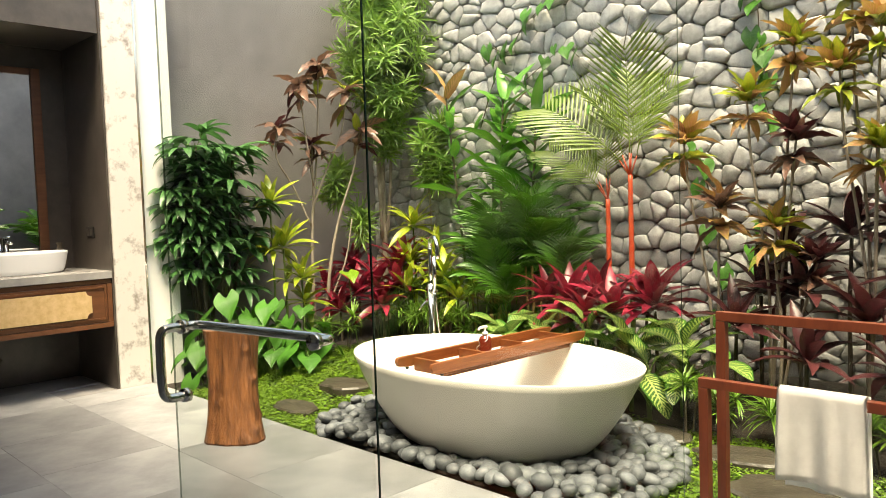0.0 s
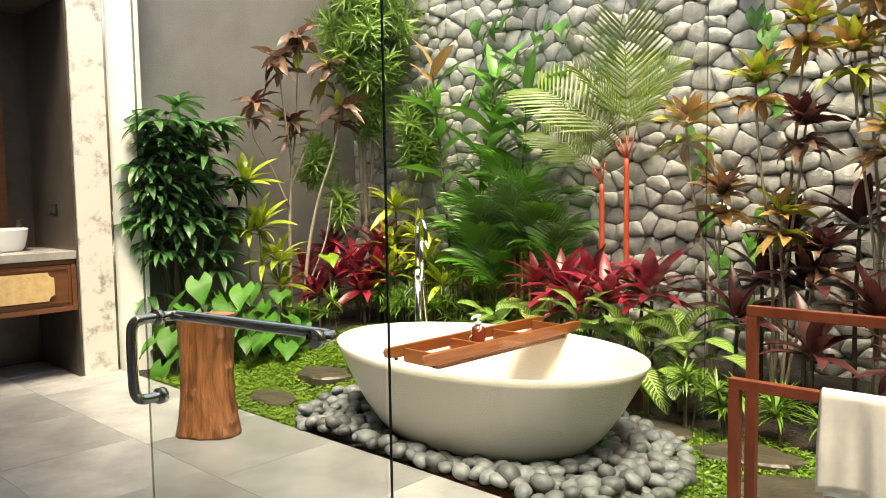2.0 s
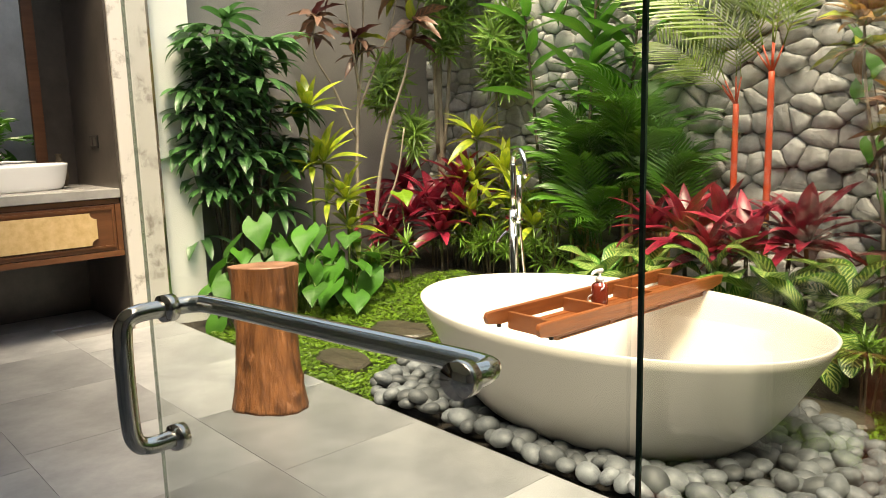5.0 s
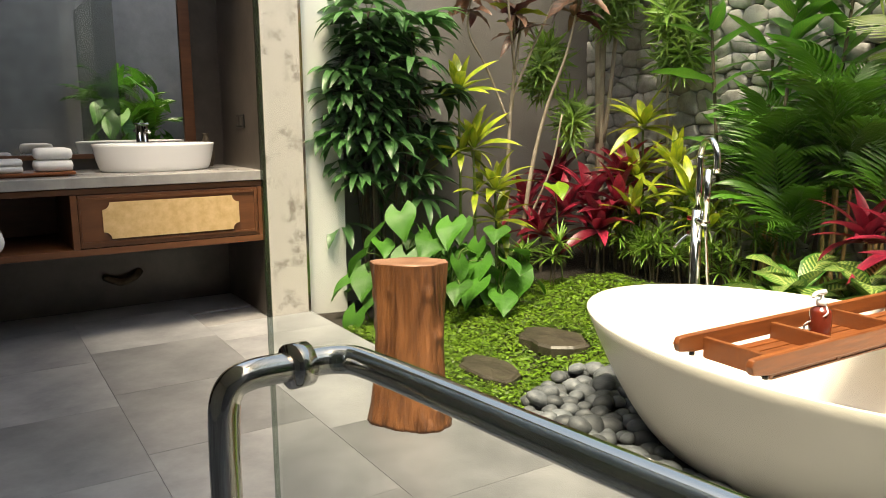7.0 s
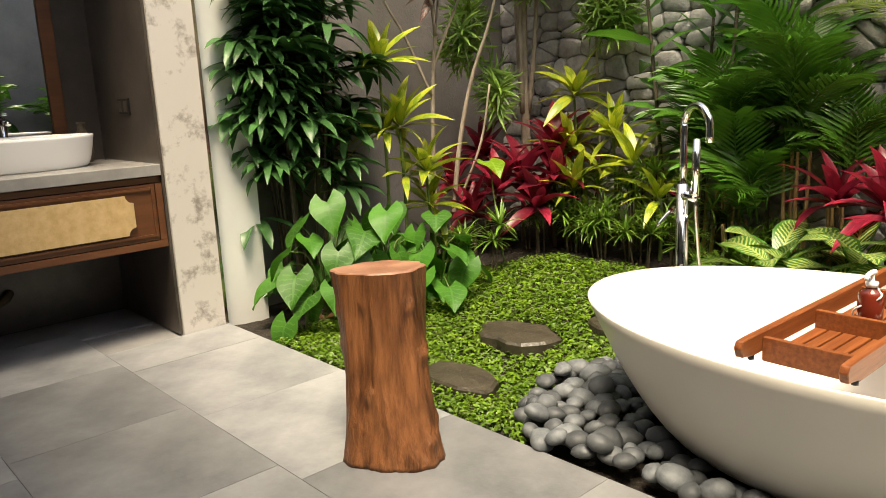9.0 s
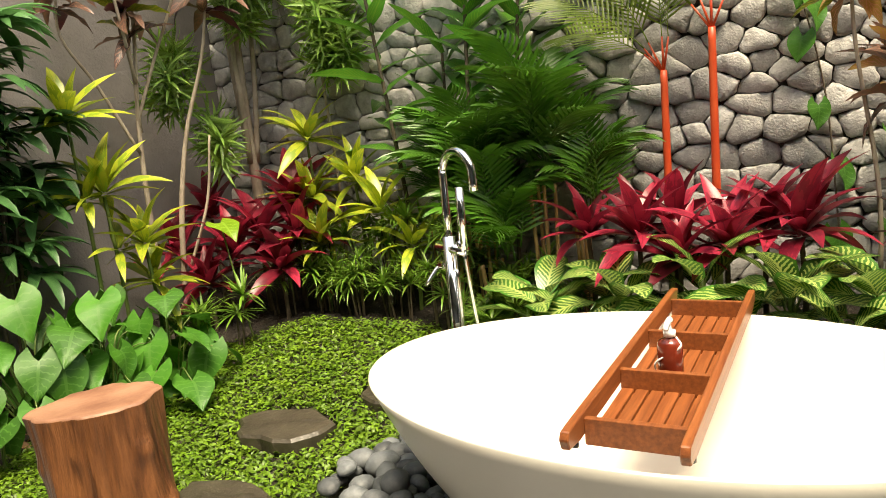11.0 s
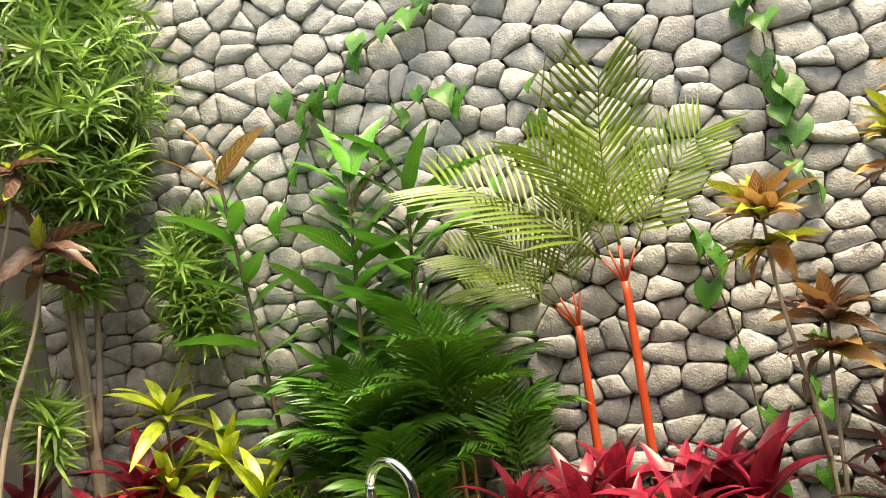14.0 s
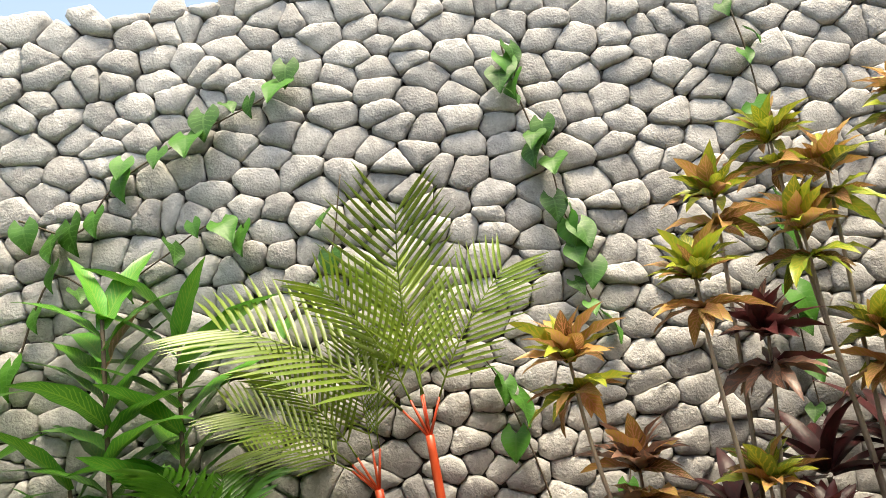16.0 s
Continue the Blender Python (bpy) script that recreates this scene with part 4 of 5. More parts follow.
for a in ((-5.40, 3.36, 18, 0.32, 0.60, 0.88), (-5.22, 3.60, 18, 0.30, 0.58, 0.9), (-5.10, 3.86, 16, 0.28, 0.48, 0.88), (-5.30, 3.12, 3, 0.14, 0.20, 0.8), (-5.4, 3.8, 9, 0.3, 0.6, 0.9)):
    heart_plant(*a)


def blade_tuft_mesh(n, L, W):
    b = Builder()
    for i in range(n):
        az, e = rnd(0, 6.28), rnd(-10, 75)
        m = Matrix.Rotation(az, 4, 'Z')
        b.strip(m, L * rnd(0.7, 1.1), W * rnd(0.8, 1.2), segs=4, a0=e, bend=rnd(15, 60), fold=0.3, shape="strap")
    return b.mesh("tuft")


TUFTS = [blade_tuft_mesh(34, 0.155, 0.012) for _ in range(4)]


def edging(x, y, z, h, s):
    z += rise(x, y)
    p = thing("edging_plant", (x, y, z), "low green narrow-leaved edging plant in the bed", "plant", "narrow-leaved edging plants")
    k = random.randint(2, 4)
    for i in range(k):
        q = (rnd(-0.07, 0.07), rnd(-0.07, 0.07), h * rnd(0.5, 1.0))
        stem_from([(q[0] * 0.4, q[1] * 0.4, -0.08), (q[0] * 0.7, q[1] * 0.7, q[2] * 0.5), q], 0.006, 0.004, DARKSTEM, p, 5)
        ob = link_mesh("tuft", random.choice(TUFTS), L_TUFT, p)
        ob.matrix_basis = Matrix.Translation(q) @ Matrix.Rotation(rnd(0, 6.28), 4, 'Z') @ Matrix.Diagonal((s, s, s, 1))


for i in range(17):
    t = i / 16
    edging(-5.15 + 1.65 * t + rnd(-.05, .05), 4.68 + 0.06 * math.sin(t * 6) + rnd(-.03, .05), 0.03, rnd(0.14, 0.30), rnd(0.8, 1.0))
for i in range(12):
    edging(-5.1 + 1.7 * i / 11 + rnd(-.05, .05), 4.84 + rnd(-.04, .05), 0.06, rnd(0.30, 0.45), rnd(0.9, 1.1))
for x, y in ((-5.15, 4.12), (-5.05, 4.25), (-3.5, 4.5), (-3.7, 4.45), (-1.8, 4.24), (-1.55, 4.32), (-1.3, 4.34), (-1.05, 4.28), (-0.8, 4.35), (-2.0, 4.2), (-0.5, 4.4)):
    edging(x, y, 0.02, rnd(0.15, 0.3), rnd(0.9, 1.15))


# lady palm beside the white wall end
def fan_mesh():
    b = Builder()
    n = random.randint(7, 9)
    for i in range(n):
        a = (i / (n - 1) - 0.5) * 3.6
        m = Matrix.Rotation(a, 4, 'Z')
        b.strip(m, rnd(0.25, 0.34), rnd(0.050, 0.066), segs=6, a0=24, bend=rnd(45, 90), fold=0.3, shape="strap")
    return b.mesh("fan_leaf")


FANS = [fan_mesh() for _ in range(5)]


def lady_palm(x, y):
    p = thing("lady_palm", (x, y, 0.0), "tall dark green lady palm with drooping fan leaves", "palm")
    canes = [(rnd(-0.10, 0.10), rnd(-0.13, 0.24), rnd(1.0, 1.86)) for _ in range(17)]
    for cx, cy, h in canes:
        top = Vector((cx * 1.5, cy * 1.3, h))
        stem_from([(cx * 0.6, cy * 0.7, -0.05), (cx, cy, h * 0.5), top], 0.011, 0.008, DARKSTEM, p, 6, "cane")
        k = 9
        for i in range(k):
            az = i * 137.5 + rnd(0, 60)
            if math.cos(radians(az)) < -0.75:
                az += 120
            e = rnd(5, 70)
            L = rnd(0.08, 0.2)
            d = Vector((math.cos(radians(az)) * math.cos(radians(e)), math.sin(radians(az)) * math.cos(radians(e)), math.sin(radians(e))))
            s = top - Vector((0, 0, rnd(0, 1.0) ** 1.6 * 0.55))
            tip = s + d * L
            tube_part("petiole", [s, tip], 0.004, 0.003, GREENSTEM, p, "", 4)
            put_leaf(p, FANS, L_RHAPIS, tip, az, e * 0.5 - 12, rnd(0.8, 1.05), rnd(-20, 20), "fan_leaf")


lady_palm(-5.74, 3.42)


# thin tree with bronze leaves by the dark wall
def bronze_tree(x, y):
    p = thing("bronze_croton", (x, y, 0.0), "slender tree with pale stems and bronze-red leaves", "tree")
    limbs = [[(0, 0, -0.05), (-0.01, 0, 0.6), (0.0, 0.02, 1.25), (0.06, 0.05, 1.8), (0.20, 0.0, 2.52)],
             [(0.0, 0.02, 1.3), (0.1, 0.1, 1.6), (0.22, 0.2, 1.95), (0.32, 0.2, 2.3)],
             [(0.0, 0, 1.15), (-0.08, -0.12, 1.5), (-0.12, -0.25, 1.75), (-0.12, -0.22, 2.0)],
             [(0.0, 0.03, 1.25), (0.05, 0.0, 1.5), (0.06, 0.0, 1.85)],
             [(0.06, 0.04, -0.05), (0.1, 0.1, 0.7), (0.14, 0.2, 1.2), (0.26, 0.28, 1.6), (0.33, 0.32, 1.96)],
             [(0.06, 0.0, 1.5), (0.12, -0.1, 1.9), (0.10, -0.14, 2.35)],
             [(0.12, 0.1, 0.5), (0.22, 0.2, 0.85), (0.26, 0.25, 1.2)]]
    for i, l in enumerate(limbs):
        stem_from(l, 0.019 if i in (0, 4) else 0.010, 0.006, BARK, p, 7, "limb")
        tip = Vector(l[-1])
        for back in (0.0, 0.13) if i < 6 else ():
            c = tip + (Vector(l[-2]) - tip).normalized() * back
            for k in range(11 if back == 0 else 5):
                put_leaf(p, LM_CROT, random.choice((L_BRONZE, L_BRONZE, L_BRONZE, L_BURG, L_CROTONG)), c, k * 137.5 + rnd(0, 40), rnd(-45, 50), rnd(0.75, 1.15), rnd(-40, 40))


bronze_tree(-5.58, 4.32)


# song-of-india tree in the corner
def narrow_tuft(b, c, d, n, L, W):
    q = d.to_track_quat('Z', 'Y').to_matrix().to_4x4()
    for i in range(n):
        t = i / n
        m = Matrix.Translation(c - d * 0.14 * t) @ q @ Matrix.Rotation(i * 2.4 + rnd(-.3, .3), 4, 'Z')
        b.strip(m, L * rnd(0.75, 1.1), W, segs=3, a0=70 - 50 * t, bend=rnd(35, 70), fold=0.3, shape="lance")


def reflexa_tree(name, x, y, trunks, tips, label):
    p = thing(name, (x, y, 0.0), label, "tree")
    for l, r in trunks:
        stem_from(l, r, r * 0.6, BARK, p, 9, "trunk")
    for group in tips:
        b = Builder()
        for c, d in group:
            narrow_tuft(b, Vector(c), Vector(d).normalized(), 22, 0.19, 0.019)
        link_mesh("crown", b.mesh("crown"), L_REFLEXA, p)
    return p


def crown_tips(n, cx, cy, z0, z1, rad):
    out = []
    for i in range(n):
        t = random.random()
        a = rnd(0, 6.28)
        r = rad * random.random() ** 0.4 * (0.7 + 0.5 * math.sin(t * 3.1))
        out.append(((cx + math.cos(a) * r, cy + math.sin(a) * r, z0 + (z1 - z0) * t), (math.cos(a) * 0.8, math.sin(a) * 0.8, rnd(-0.6, 1.0))))
    return out


reflexa_tree("song_tree", -5.47, 5.06,
             [([(0, 0, -0.05), (0.01, 0, 0.7), (0.0, 0, 1.3), (0.05, -0.03, 2.2)], 0.038), ([(-0.02, 0.02, 0.95), (-0.07, 0.03, 1.4), (-0.12, 0.05, 2.3)], 0.018),
              ([(0, -0.02, 1.0), (0.03, -0.06, 1.5), (0.0, -0.08, 2.6)], 0.02), ([(0.02, 0.02, 1.0), (0.08, 0.04, 1.6), (0.14, 0.06, 2.7)], 0.018)],
             [crown_tips(210, 0.16, -0.06, 2.2, 3.5, 0.38), crown_tips(36, 0.12, -0.04, 1.8, 2.25, 0.15), crown_tips(14, -0.12, -0.42, 1.35, 1.75, 0.14), crown_tips(7, -0.02, -0.25, 1.0, 1.25, 0.08)],
             "tall song-of-india tree with pale trunks in the corner")
reflexa_tree("song_shrub", -4.98, 5.18, [([(0, 0, -0.05), (0.02, 0.02, 0.8), (0.0, 0, 1.7)], 0.012)],
             [crown_tips(36, 0.12, -0.02, 1.5, 2.05, 0.15)], "narrow-leaved green shrub against the stone wall")


# tall long-leaved plants
def tall_leafy(x, y, h, lean, n, topmat, size):
    p = thing("heliconia", (x, y, 0.05), "tall green plant with long serrated leaves", "plant", "tall long-leaved plants")
    stem_from([(0, 0, -0.1), (lean * 0.5, 0, h * 0.5), (lean, 0, h)], 0.014, 0.008, DARKSTEM, p)
    for i in range(n):
        t = i / (n - 1)
        s = Vector((lean * (0.35 + 0.65 * t), 0, h * (0.35 + 0.65 * t)))
        az = (180 if i % 2 else 0) + rnd(-55, 55)
        m = topmat if (t > 0.75 and random.random() < 0.3) else L_LONG
        put_leaf(p, LM_LONG, m, s, az, 15 + 50 * t + rnd(-12, 12), size * rnd(0.8, 1.1), rnd(-25, 25))


tall_leafy(-4.34, 5.06, 2.2, -0.26, 24, L_CROTON, 0.9)
tall_leafy(-4.06, 5.03, 2.05, 0.12, 34, L_CROTON, 1.05)
tall_leafy(-3.86, 5.14, 1.95, 0.16, 28, L_LONG, 1.1)
tall_leafy(-4.22, 5.15, 1.45, 0.05, 12, L_LONG, 0.9)


# palms
def frond_mesh(L, leaf, width, n, arch, droop, vee=0.5):
    b = Builder()
    pts = []
    x = z = 0.0
    for i in range(15):
        a = radians(20 - arch * (i / 14))
        pts.append(Vector((x, 0, z)))
        x += math.cos(a) * L / 14
        z += math.sin(a) * L / 14
    b.tube(pts, 0.006, 0.002, 5)
    for i in range(n):
        t = 0.14 + 0.86 * i / n
        f = t * 14
        k = min(13, int(f))
        p = pts[k].lerp(pts[k + 1], f - k) if k < 14 else pts[-1]
        d = (pts[k + 1] - pts[k]).normalized()
        ll = leaf * (0.55 + 0.75 * math.sin(math.pi * min(1, t * 0.8 + 0.12)))
        for s in (-1, 1):
            fwd = radians(38 + 22 * (1 - t))
            dirv = (d * math.cos(fwd) + Vector((0, s, 0)) * math.sin(fwd) + Vector((0, 0, vee * 0.6))).normalized()
            side = dirv.cross(Vector((0, 0, 1))).normalized()
            up = side.cross(dirv)
            m = Matrix.Translation(p) @ Matrix((dirv, -side, up)).transposed().to_4x4()
            b.strip(m, ll * rnd(0.9, 1.05), width, segs=3, a0=5, bend=droop * rnd(0.7, 1.3), fold=0.4, shape="strap")
    return b.mesh("frond")


FR_WAX = [frond_mesh(0.80, 0.34, 0.020, 17, 45, 12, 0.22) for _ in range(3)]
FR_ARECA = [frond_mesh(0.62, 0.21, 0.019, 17, 80, 45, 0.3) for _ in range(4)]


def wax_palm(x, y, crown, fronds, ring):
    p = thing("sealing_wax_palm", (x, y, 0.05), "slender palm with bright red stem and feather fronds", "palm", "red-stemmed palms")
    stem_from([(0.0, -0.02, -0.1), (0.0, 0, 0.35), (0.0, 0.0, 0.55)], 0.0175, 0.0185, GREENSTEM, p, 10, "lower_stem")
    stem_from([(0.0, 0, 0.551), (0.0, 0, crown - 0.35), (0, 0, crown - 0.05)], 0.019, 0.016, REDSTEM, p, 12, "red_sheath")
    for k in range(ring):
        z = 0.14 + k * 0.09
        tube_part("stem_ring", [(0, -0.004, z), (0, -0.004, z + 0.012)], 0.0195, 0.0195, CANE, p, "", 10)
    for az, e, s, roll in fronds:
        a, el = radians(az), radians(e)
        tip = Vector((math.cos(a) * math.cos(el) * 0.1, math.sin(a) * math.cos(el) * 0.1, crown + 0.10 * math.sin(el)))
        tube_part("red_petiole", [(0, 0, crown - 0.06), tip], 0.0065, 0.004, REDSTEM, p, "", 7)
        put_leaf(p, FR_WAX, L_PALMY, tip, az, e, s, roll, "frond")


wax_palm(-3.02, 5.06, 1.29, ((182, 34, 0.65, -40), (200, 52, 0.6, 35), (160, 18, 0.6, -30), (-85, 82, 0.5, 10), (-20, 72, 0.45, 40)), 0)
wax_palm(-2.80, 5.00, 1.45, ((-72, 84, 0.92, 8), (-10, 52, 0.7, 65), (180, 34, 1.0, -40), (200, 60, 0.7, 30), (100, 74, 0.7, 20)), 6)


def areca(x, y, n, h, s):
    p = thing("areca_palm", (x, y, 0.05), "bushy green areca palm with tan canes", "palm", "bushy palms")
    for i in range(4):
        cx, cy = rnd(-0.09, 0.09), rnd(-0.07, 0.07)
        stem_from([(cx * 0.6, cy * 0.6, -0.08), (cx, cy, h * 0.45), (cx * 1.2, cy * 1.2, h * 0.8)], 0.012, 0.008, CANE, p, 7, "cane")
    for i in range(n):
        az = i * 137.5 + rnd(-20, 20)
        e = 90 - 45 * i / n + rnd(-8, 8)
        put_leaf(p, FR_ARECA, L_PALM, (rnd(-.08, .08), rnd(-.06, .06), h * rnd(0.8, 1.05)), az, e, s * rnd(0.85, 1.1), rnd(-20, 20), "frond")


areca(-3.92, 4.92, 14, 0.82, 0.9)
areca(-3.58, 4.92, 15, 0.95, 0.95)
areca(-3.76, 4.80, 11, 0.50, 0.8)
areca(-3.38, 5.0, 10, 0.72, 0.8)
areca(-4.12, 4.95, 10, 0.7, 0.75)


# crotons on thin stems by the stone wall
def branch(dx, dy, z, m):
    return (dx, dy, z, m)


def croton_group(x, y, limbs, size=1.0):
    p = thing("croton", (x, y, 0.05), "croton shrub with orange, bronze and yellow-green leaves", "plant", "crotons by the stone wall")
    for dx, dy, z, m in limbs:
        stem_from([(0, 0, -0.1), (dx * 0.2 + 0.03, dy * 0.3, z * 0.4), (dx * 0.8, dy * 0.8, z * 0.8), (dx, dy, z)], 0.011, 0.006, BARK, p, 7)
        other = {L_CROTON: L_CROTONG, L_BURG: L_BRONZE}.get(m, L_CROTON)
        for k in range(2):
            c = Vector((dx * (1 - 0.08 * k), dy, z - 0.10 * k))
            n = 25 - 12 * k
            for i in range(n):
                e = 75 - 70 * i / n if k == 0 else rnd(-25, 25)
                mm = m if random.random() < (0.75 if k == 0 else 0.3) else other
                put_leaf(p, LM_CROT, mm, c, i * 137.5 + rnd(-20, 20), e + rnd(-10, 10), size * rnd(0.6, 1.0), rnd(-35, 35))


croton_group(-2.18, 4.88, (branch(-0.10, -0.12, 1.56, L_CROTON), branch(0.08, -0.02, 1.15, L_BRONZE)), 1.1)
croton_group(-1.80, 4.82, (branch(-0.03, -0.2, 1.75, L_CROTONG), branch(0.17, -0.05, 2.04, L_CROTONG), branch(0.2, -0.12, 1.52, L_BURG)))
croton_group(-1.30, 4.86, (branch(-0.05, -0.06, 2.22, L_CROTONG), branch(-0.08, -0.16, 1.86, L_CROTON), branch(0.1, -0.11, 2.06, L_CROTON), branch(0.1, -0.16, 1.45, L_CROTONG)))
croton_group(-1.72, 4.72, (branch(0.0, 0.0, 1.04, L_CROTONG), branch(0.2, 0.05, 0.85, L_BURG)))
croton_group(-0.72, 4.9, (branch(0.0, 0.0, 2.35, L_CROTON), branch(-0.1, -0.1, 1.55, L_CROTONG), branch(0.2, 0, 1.9, L_BRONZE), branch(0.15, -0.1, 1.2, L_CROTON)))
croton_group(-0.2, 4.85, (branch(0.0, 0.0, 2.1, L_CROTON), branch(0.2, -0.1, 1.5, L_BRONZE)))


# vines on the stone wall
def vine(pts, n, size):
    o = Vector(pts[0])
    p = thing("wall_vine", o, "thin green heart-leaved vine climbing the stone wall", "vine", "vines on the stone wall")
    path = smooth_path([Vector(q) - o for q in pts], 6)
    b = Builder()
    b.tube(path, 0.005, 0.003, 5)
    link_mesh("tendril", b.mesh("tendril"), DARKSTEM, p)
    for i in range(n):
        q = path[int((i + 0.5) / n * (len(path) - 1))]
        put_leaf(p, LM_HEART, L_HEART, q + Vector((rnd(-.05, .05), -0.02 - rnd(0, 0.03), rnd(-.04, .04))), -90 + rnd(-50, 50), rnd(-75, -35), size * rnd(0.5, 1.0), rnd(-30, 30))


WY = 5.33
vine([(-4.36, WY, 2.64), (-4.13, WY, 2.54), (-3.95, WY, 2.72), (-3.72, WY, 2.84), (-3.45, WY, 2.94), (-3.24, WY, 3.02), (-3.11, WY, 3.14)], 13, 0.75)
vine([(-4.45, WY, 1.95), (-4.25, WY, 2.36), (-4.04, WY, 2.26), (-3.8, WY, 2.36), (-3.56, WY, 2.48), (-3.42, WY, 2.38)], 10, 0.72)
vine([(-3.34, WY, 2.0), (-3.17, WY, 2.12), (-3.07, WY, 2.27), (-2.98, WY, 2.6)], 4, 0.6)
vine([(-2.16, WY, 3.08), (-2.15, WY, 2.92), (-2.11, WY, 2.69), (-2.06, WY, 2.47), (-2.05, WY, 2.26), (-2.0, WY, 2.13), (-2.03, WY, 1.94), (-1.97, WY, 1.72)], 19, 0.68)
vine([(-2.3, WY, 0.4), (-2.36, WY, 1.1), (-2.46, WY, 1.55), (-2.52, WY - 0.05, 1.7)], 7, 0.75)
vine([(-1.1, WY, 3.3), (-1.05, WY, 2.7), (-1.15, WY, 1.7), (-1.17, WY, 1.2)], 11, 0.75)
vine([(-2.05, WY, 0.3), (-2.1, WY, 0.8), (-2.0, WY, 1.2)], 5, 0.6)
lime = thing("taro", (-5.0, 4.35, 0.03), "single lime-green heart leaf on a long stalk", "plant")
stem_from([(0, 0, -0.05), (-0.1, 0.02, 0.4), (-0.18, 0.05, 0.72)], 0.006, 0.004, GREENSTEM, lime)
put_leaf(lime, LM_HEART, L_LIME, (-0.18, 0.05, 0.72), -20, -8, 0.8)

for k in range(16):
    d = new("dry_leaf", LM_BROAD[k % 4].copy())
    d.data.materials.append(L_DRY)
    x, y = random.choice(((-5.4, 3.6), (-5.2, 4.2), (-4.6, 4.3), (-5.5, 3.3)))
    d.matrix_basis = Matrix.Translation((x + rnd(-.2, .2), y + rnd(-.1, .1), 0.02)) @ Euler((rnd(-.3, .3), rnd(-.3, .3), rnd(0, 6))).to_matrix().to_4x4() @ Matrix.Scale(0.5, 4)
    tagged(d, "small dry brown fallen leaf on the soil", "leaf", "fallen leaves")

# planting at the far end of the garden, seen in the mirror
for a in ((-0.05, 3.2, 20, 0.45, 1.65, 1.9), (0.8, 3.3, 20, 0.5, 1.9, 1.7), (1.3, 3.6, 18, 0.5, 2.2, 1.6), (1.3, 4.6, 12, 0.4, 0.8, 1.5)):
    heart_plant(*a)
for a in ((0.35, 3.45, 14, 1.0, 1.1), (1.8, 3.2, 16, 1.3, 1.3), (1.7, 4.9, 14, 0.8, 1.2), (0.9, 4.9, 14, 0.7, 1.1)):
    areca(*a)

# ---- floor tiles ----
def build_tiles():
    ys = [EDGE_Y]
    while ys[-1] > -2.2:
        ys.append(ys[-1] - (0.652 if len(ys) == 1 else 0.64))
    for j in range(len(ys) - 1):
        y1, y0 = ys[j], max(ys[j + 1], -2.195)
        if y1 - y0 < 0.03:
            continue
        x = -6.49 - 0.42 + (0.0 if j % 2 else 0.14)
        while x < 2.19:
            x0, x1 = max(x, -6.49), min(x + 0.70, 2.195)
            top1 = 2.63 if x1 < -5.7 else y1
            if x1 - x0 > 0.03 and top1 - y0 > 0.03:
                g = 0.0009
                if x0 < -5.72 < x1 and y1 > 2.64:
                    x0 = -5.715
                bm = box_bm((-(x1 - x0) / 2 + g, -(min(y1, top1) - y0) / 2 + g, -0.0118), ((x1 - x0) / 2 - g, (min(y1, top1) - y0) / 2 - g, 0.0), 0.0)
                ob = part("tile", bm, FLOOR, floor)
                ob.matrix_basis = Matrix.Translation(((x0 + x1) / 2, (min(y1, top1) + y0) / 2, rnd(0, 0.0006)))
            x += 0.70


build_tiles()

# ---- river stones of the wall ----
def clip(poly, p, q):
    """The part of poly that is nearer to p than to q."""
    mid, d = (p + q) / 2, q - p
    out = []
    for i in range(len(poly)):
        a, b = poly[i], poly[(i + 1) % len(poly)]
        da, db = (a - mid) @ d, (b - mid) @ d
        if da <= 0:
            out.append(a)
        if da * db < 0:
            out.append(a + (b - a) * (da / (da - db)))
    return out


def wall_cells():
    X0, X1, Z0, Z1 = DARK_X, 2.2, 0.0, TOP
    sx, sz = 0.160, 0.112
    rng = np.random.RandomState(5)
    seeds = []
    rows = int((Z1 - Z0) / sz)
    for j in range(rows + 1):
        x = X0 + rng.rand() * sx
        while x < X1:
            seeds.append((x + rng.randn() * 0.02, Z0 + (j + 0.5) * sz + rng.randn() * 0.034))
            x += sx * rng.uniform(0.55, 1.5)
    S = np.array(seeds) / (sx, sz)
    cells = []
    for i, p in enumerate(S):
        near = np.argsort(((S - p) ** 2).sum(1))[1:15]
        poly = [p + np.array(c) for c in ((-2, -2), (2, -2), (2, 2), (-2, 2))]
        for k in near:
            poly = clip(poly, p, S[k])
        P = np.array(poly) * (sx, sz)
        P[:, 0] = P[:, 0].clip(X0 + 0.004, X1)
        P[:, 1] = P[:, 1].clip(0.0, TOP + rng.uniform(-0.06, 0.05))
        w, h = np.ptp(P[:, 0]), np.ptp(P[:, 1])
        if w > 0.045 and h > 0.035:
            cells.append(P)
    return cells


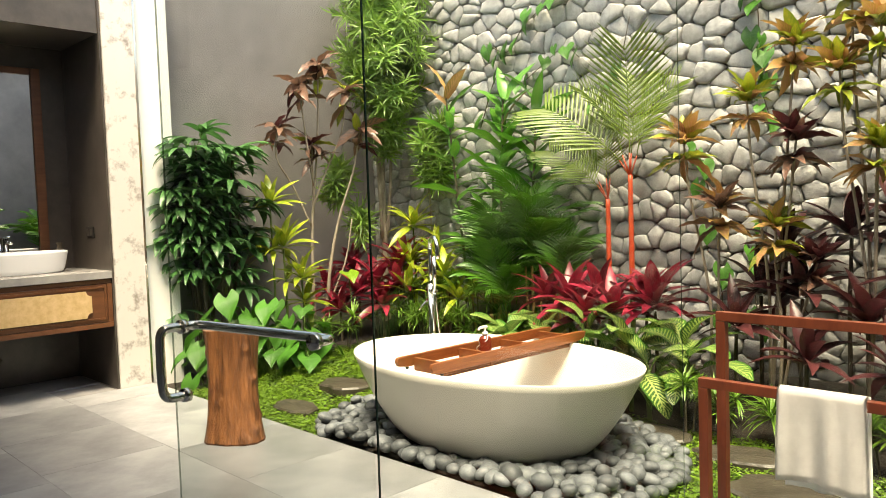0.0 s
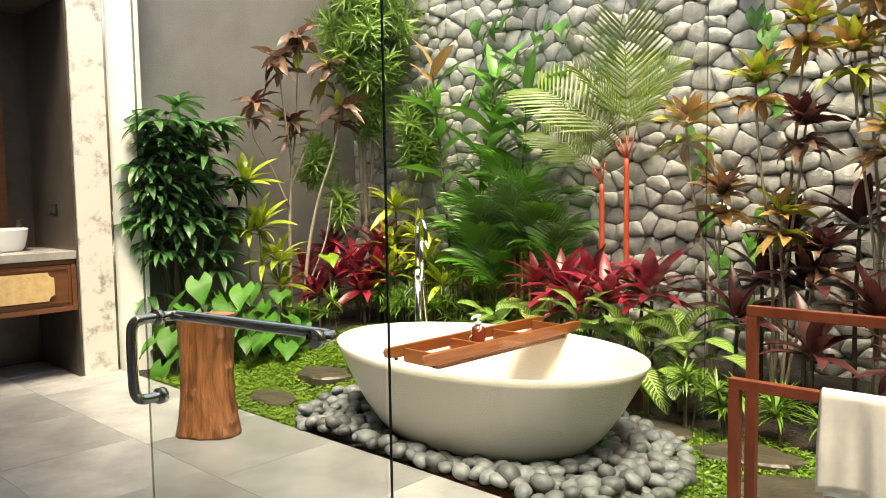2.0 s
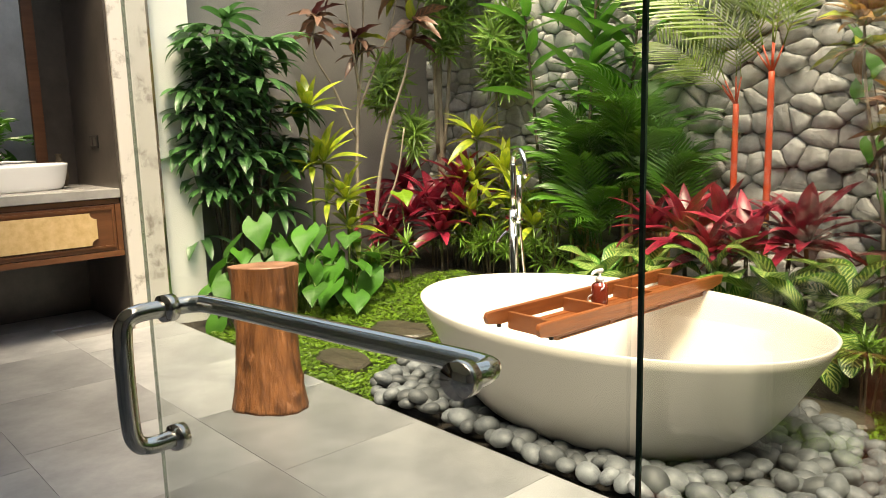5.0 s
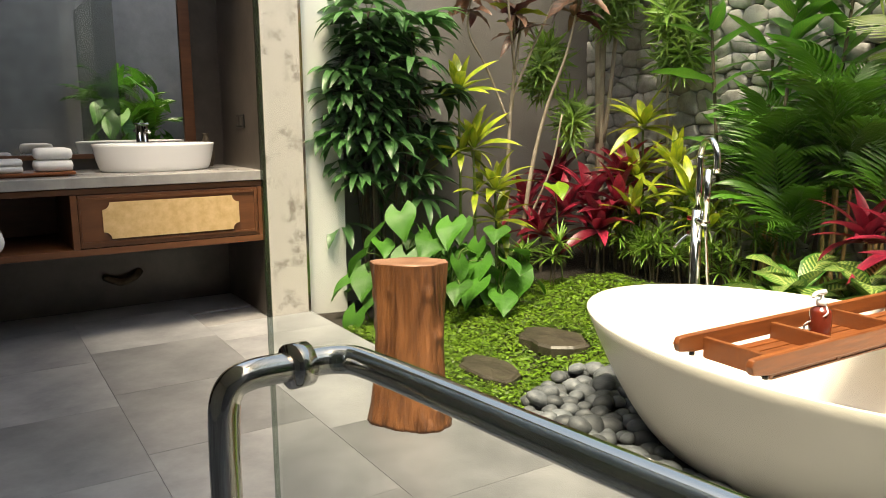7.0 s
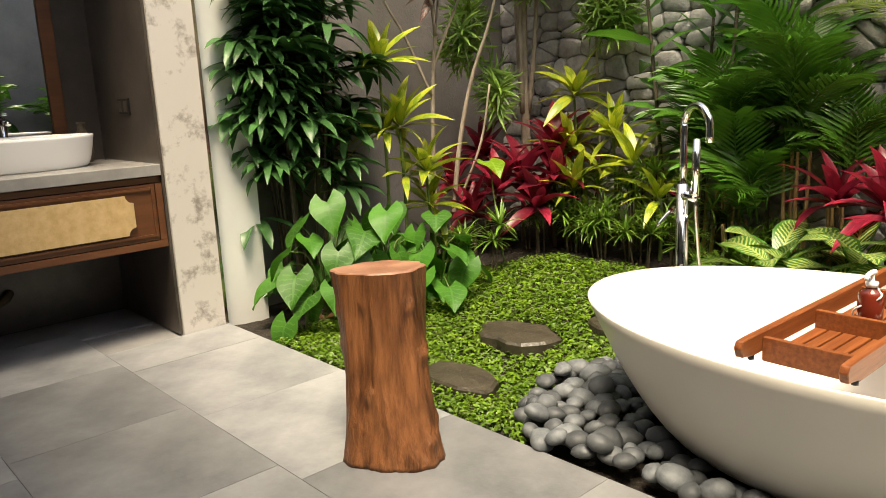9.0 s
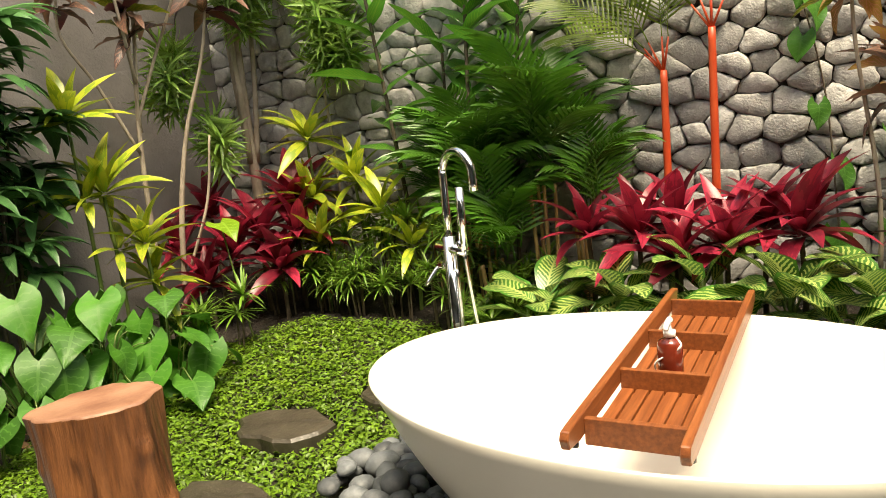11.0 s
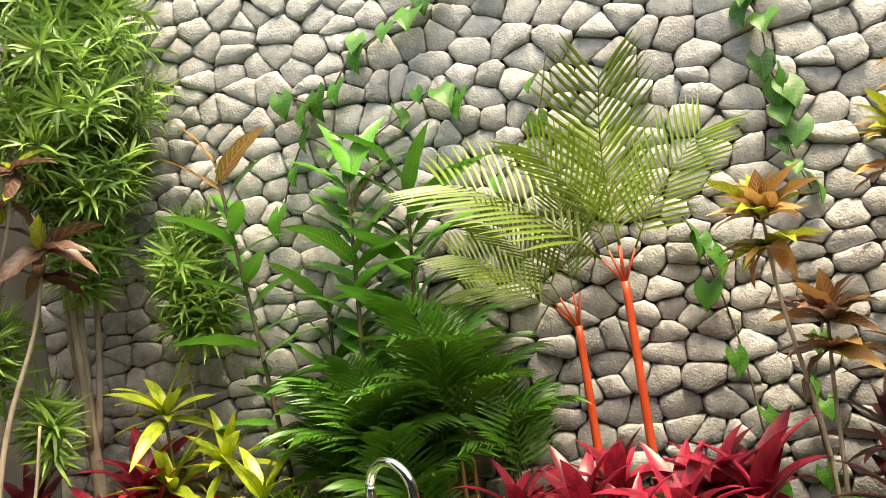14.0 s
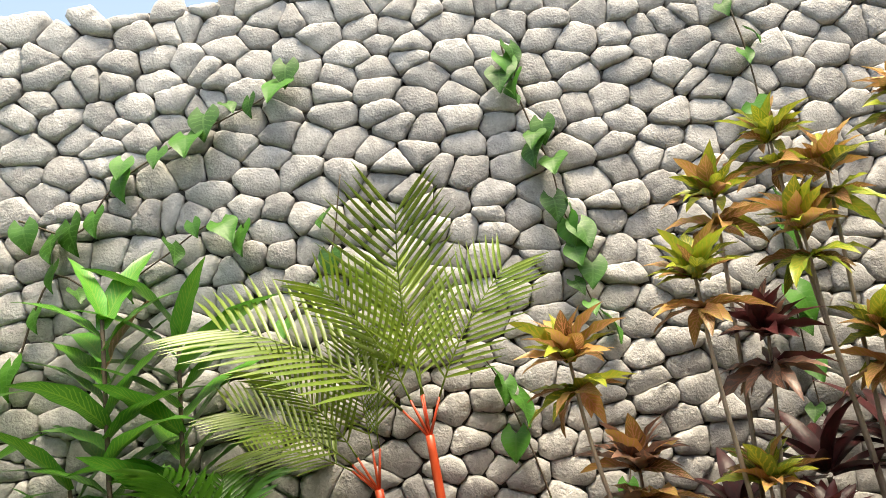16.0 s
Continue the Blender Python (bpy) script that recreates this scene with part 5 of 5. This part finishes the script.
def stone_shape(P, rng):
    """A rounded stone that fills the outline P: rings that close towards its face."""
    c = P.mean(0)
    n = 20
    # resample the outline by angle, rounded
    ang = np.linspace(0, 2 * np.pi, n, endpoint=False) + rng.rand()
    rad = []
    m = len(P)
    for a in ang:
        d = np.array((np.cos(a), np.sin(a)))
        best = 1e9
        for i in range(m):
            e = P[(i + 1) % m] - P[i]
            det = d[0] * -e[1] + d[1] * e[0]
            if abs(det) < 1e-9:
                continue
            r = P[i] - c
            t = (r[0] * -e[1] + r[1] * e[0]) / det
            u = (d[0] * r[1] - d[1] * r[0]) / det
            if t > 0 and -1e-6 <= u <= 1 + 1e-6:
                best = min(best, t)
        rad.append(best if best < 1e8 else 0.05)
    rad = np.array(rad)
    rad = 0.90 * rad + 0.05 * (np.roll(rad, 1) + np.roll(rad, -1))
    rad = np.maximum(rad * (1 + 0.03 * rng.randn(n)) - 0.001, 0.02)
    depth = rng.uniform(0.035, 0.062)
    tilt = rng.uniform(-0.12, 0.12, 2)
    V, F = [], []
    for s, y in ((1.0, 0.0), (1.0, 0.55), (0.95, 0.86), (0.78, 1.0)):
        for k in range(n):
            px, pz = np.cos(ang[k]) * rad[k] * s, np.sin(ang[k]) * rad[k] * s
            V.append((px, -y * depth * (1 + 0.06 * rng.randn()) - (px * tilt[0] + pz * tilt[1]) * y, pz))
    V.append((0, -depth * 1.02, 0))
    for j in range(3):
        for k in range(n):
            a, b = j * n + k, j * n + (k + 1) % n
            F.append((a, b, b + n, a + n))
    for k in range(n):
        F.append((3 * n + k, 3 * n + (k + 1) % n, 4 * n))
    return c, V, F


def build_stones():
    rng = np.random.RandomState(9)
    cells = wall_cells()
    V2, F2 = [], []
    made = 0
    for P in cells:
        c, V, F = stone_shape(P, rng)
        if -4.3 < c[0] < -2.0 and made < 300 and c[1] > 0.5:
            me = bpy.data.meshes.new("stone")
            me.from_pydata(V, [], F)
            ob = link_mesh("stone", me, STONE, stone_wall)
            ob.matrix_basis = Matrix.Translation((c[0], WALL_Y, c[1]))
            made += 1
        else:
            o = len(V2)
            V2 += [(v[0] + c[0], v[1] + WALL_Y, v[2] + c[1]) for v in V]
            F2 += [tuple(k + o for k in f) for f in F]
    me = bpy.data.meshes.new("stones")
    me.from_pydata(V2, [], F2)
    ob = link_mesh("stones", me, STONE_J, stone_wall)
    ob["kind"] = "stuff"


build_stones()
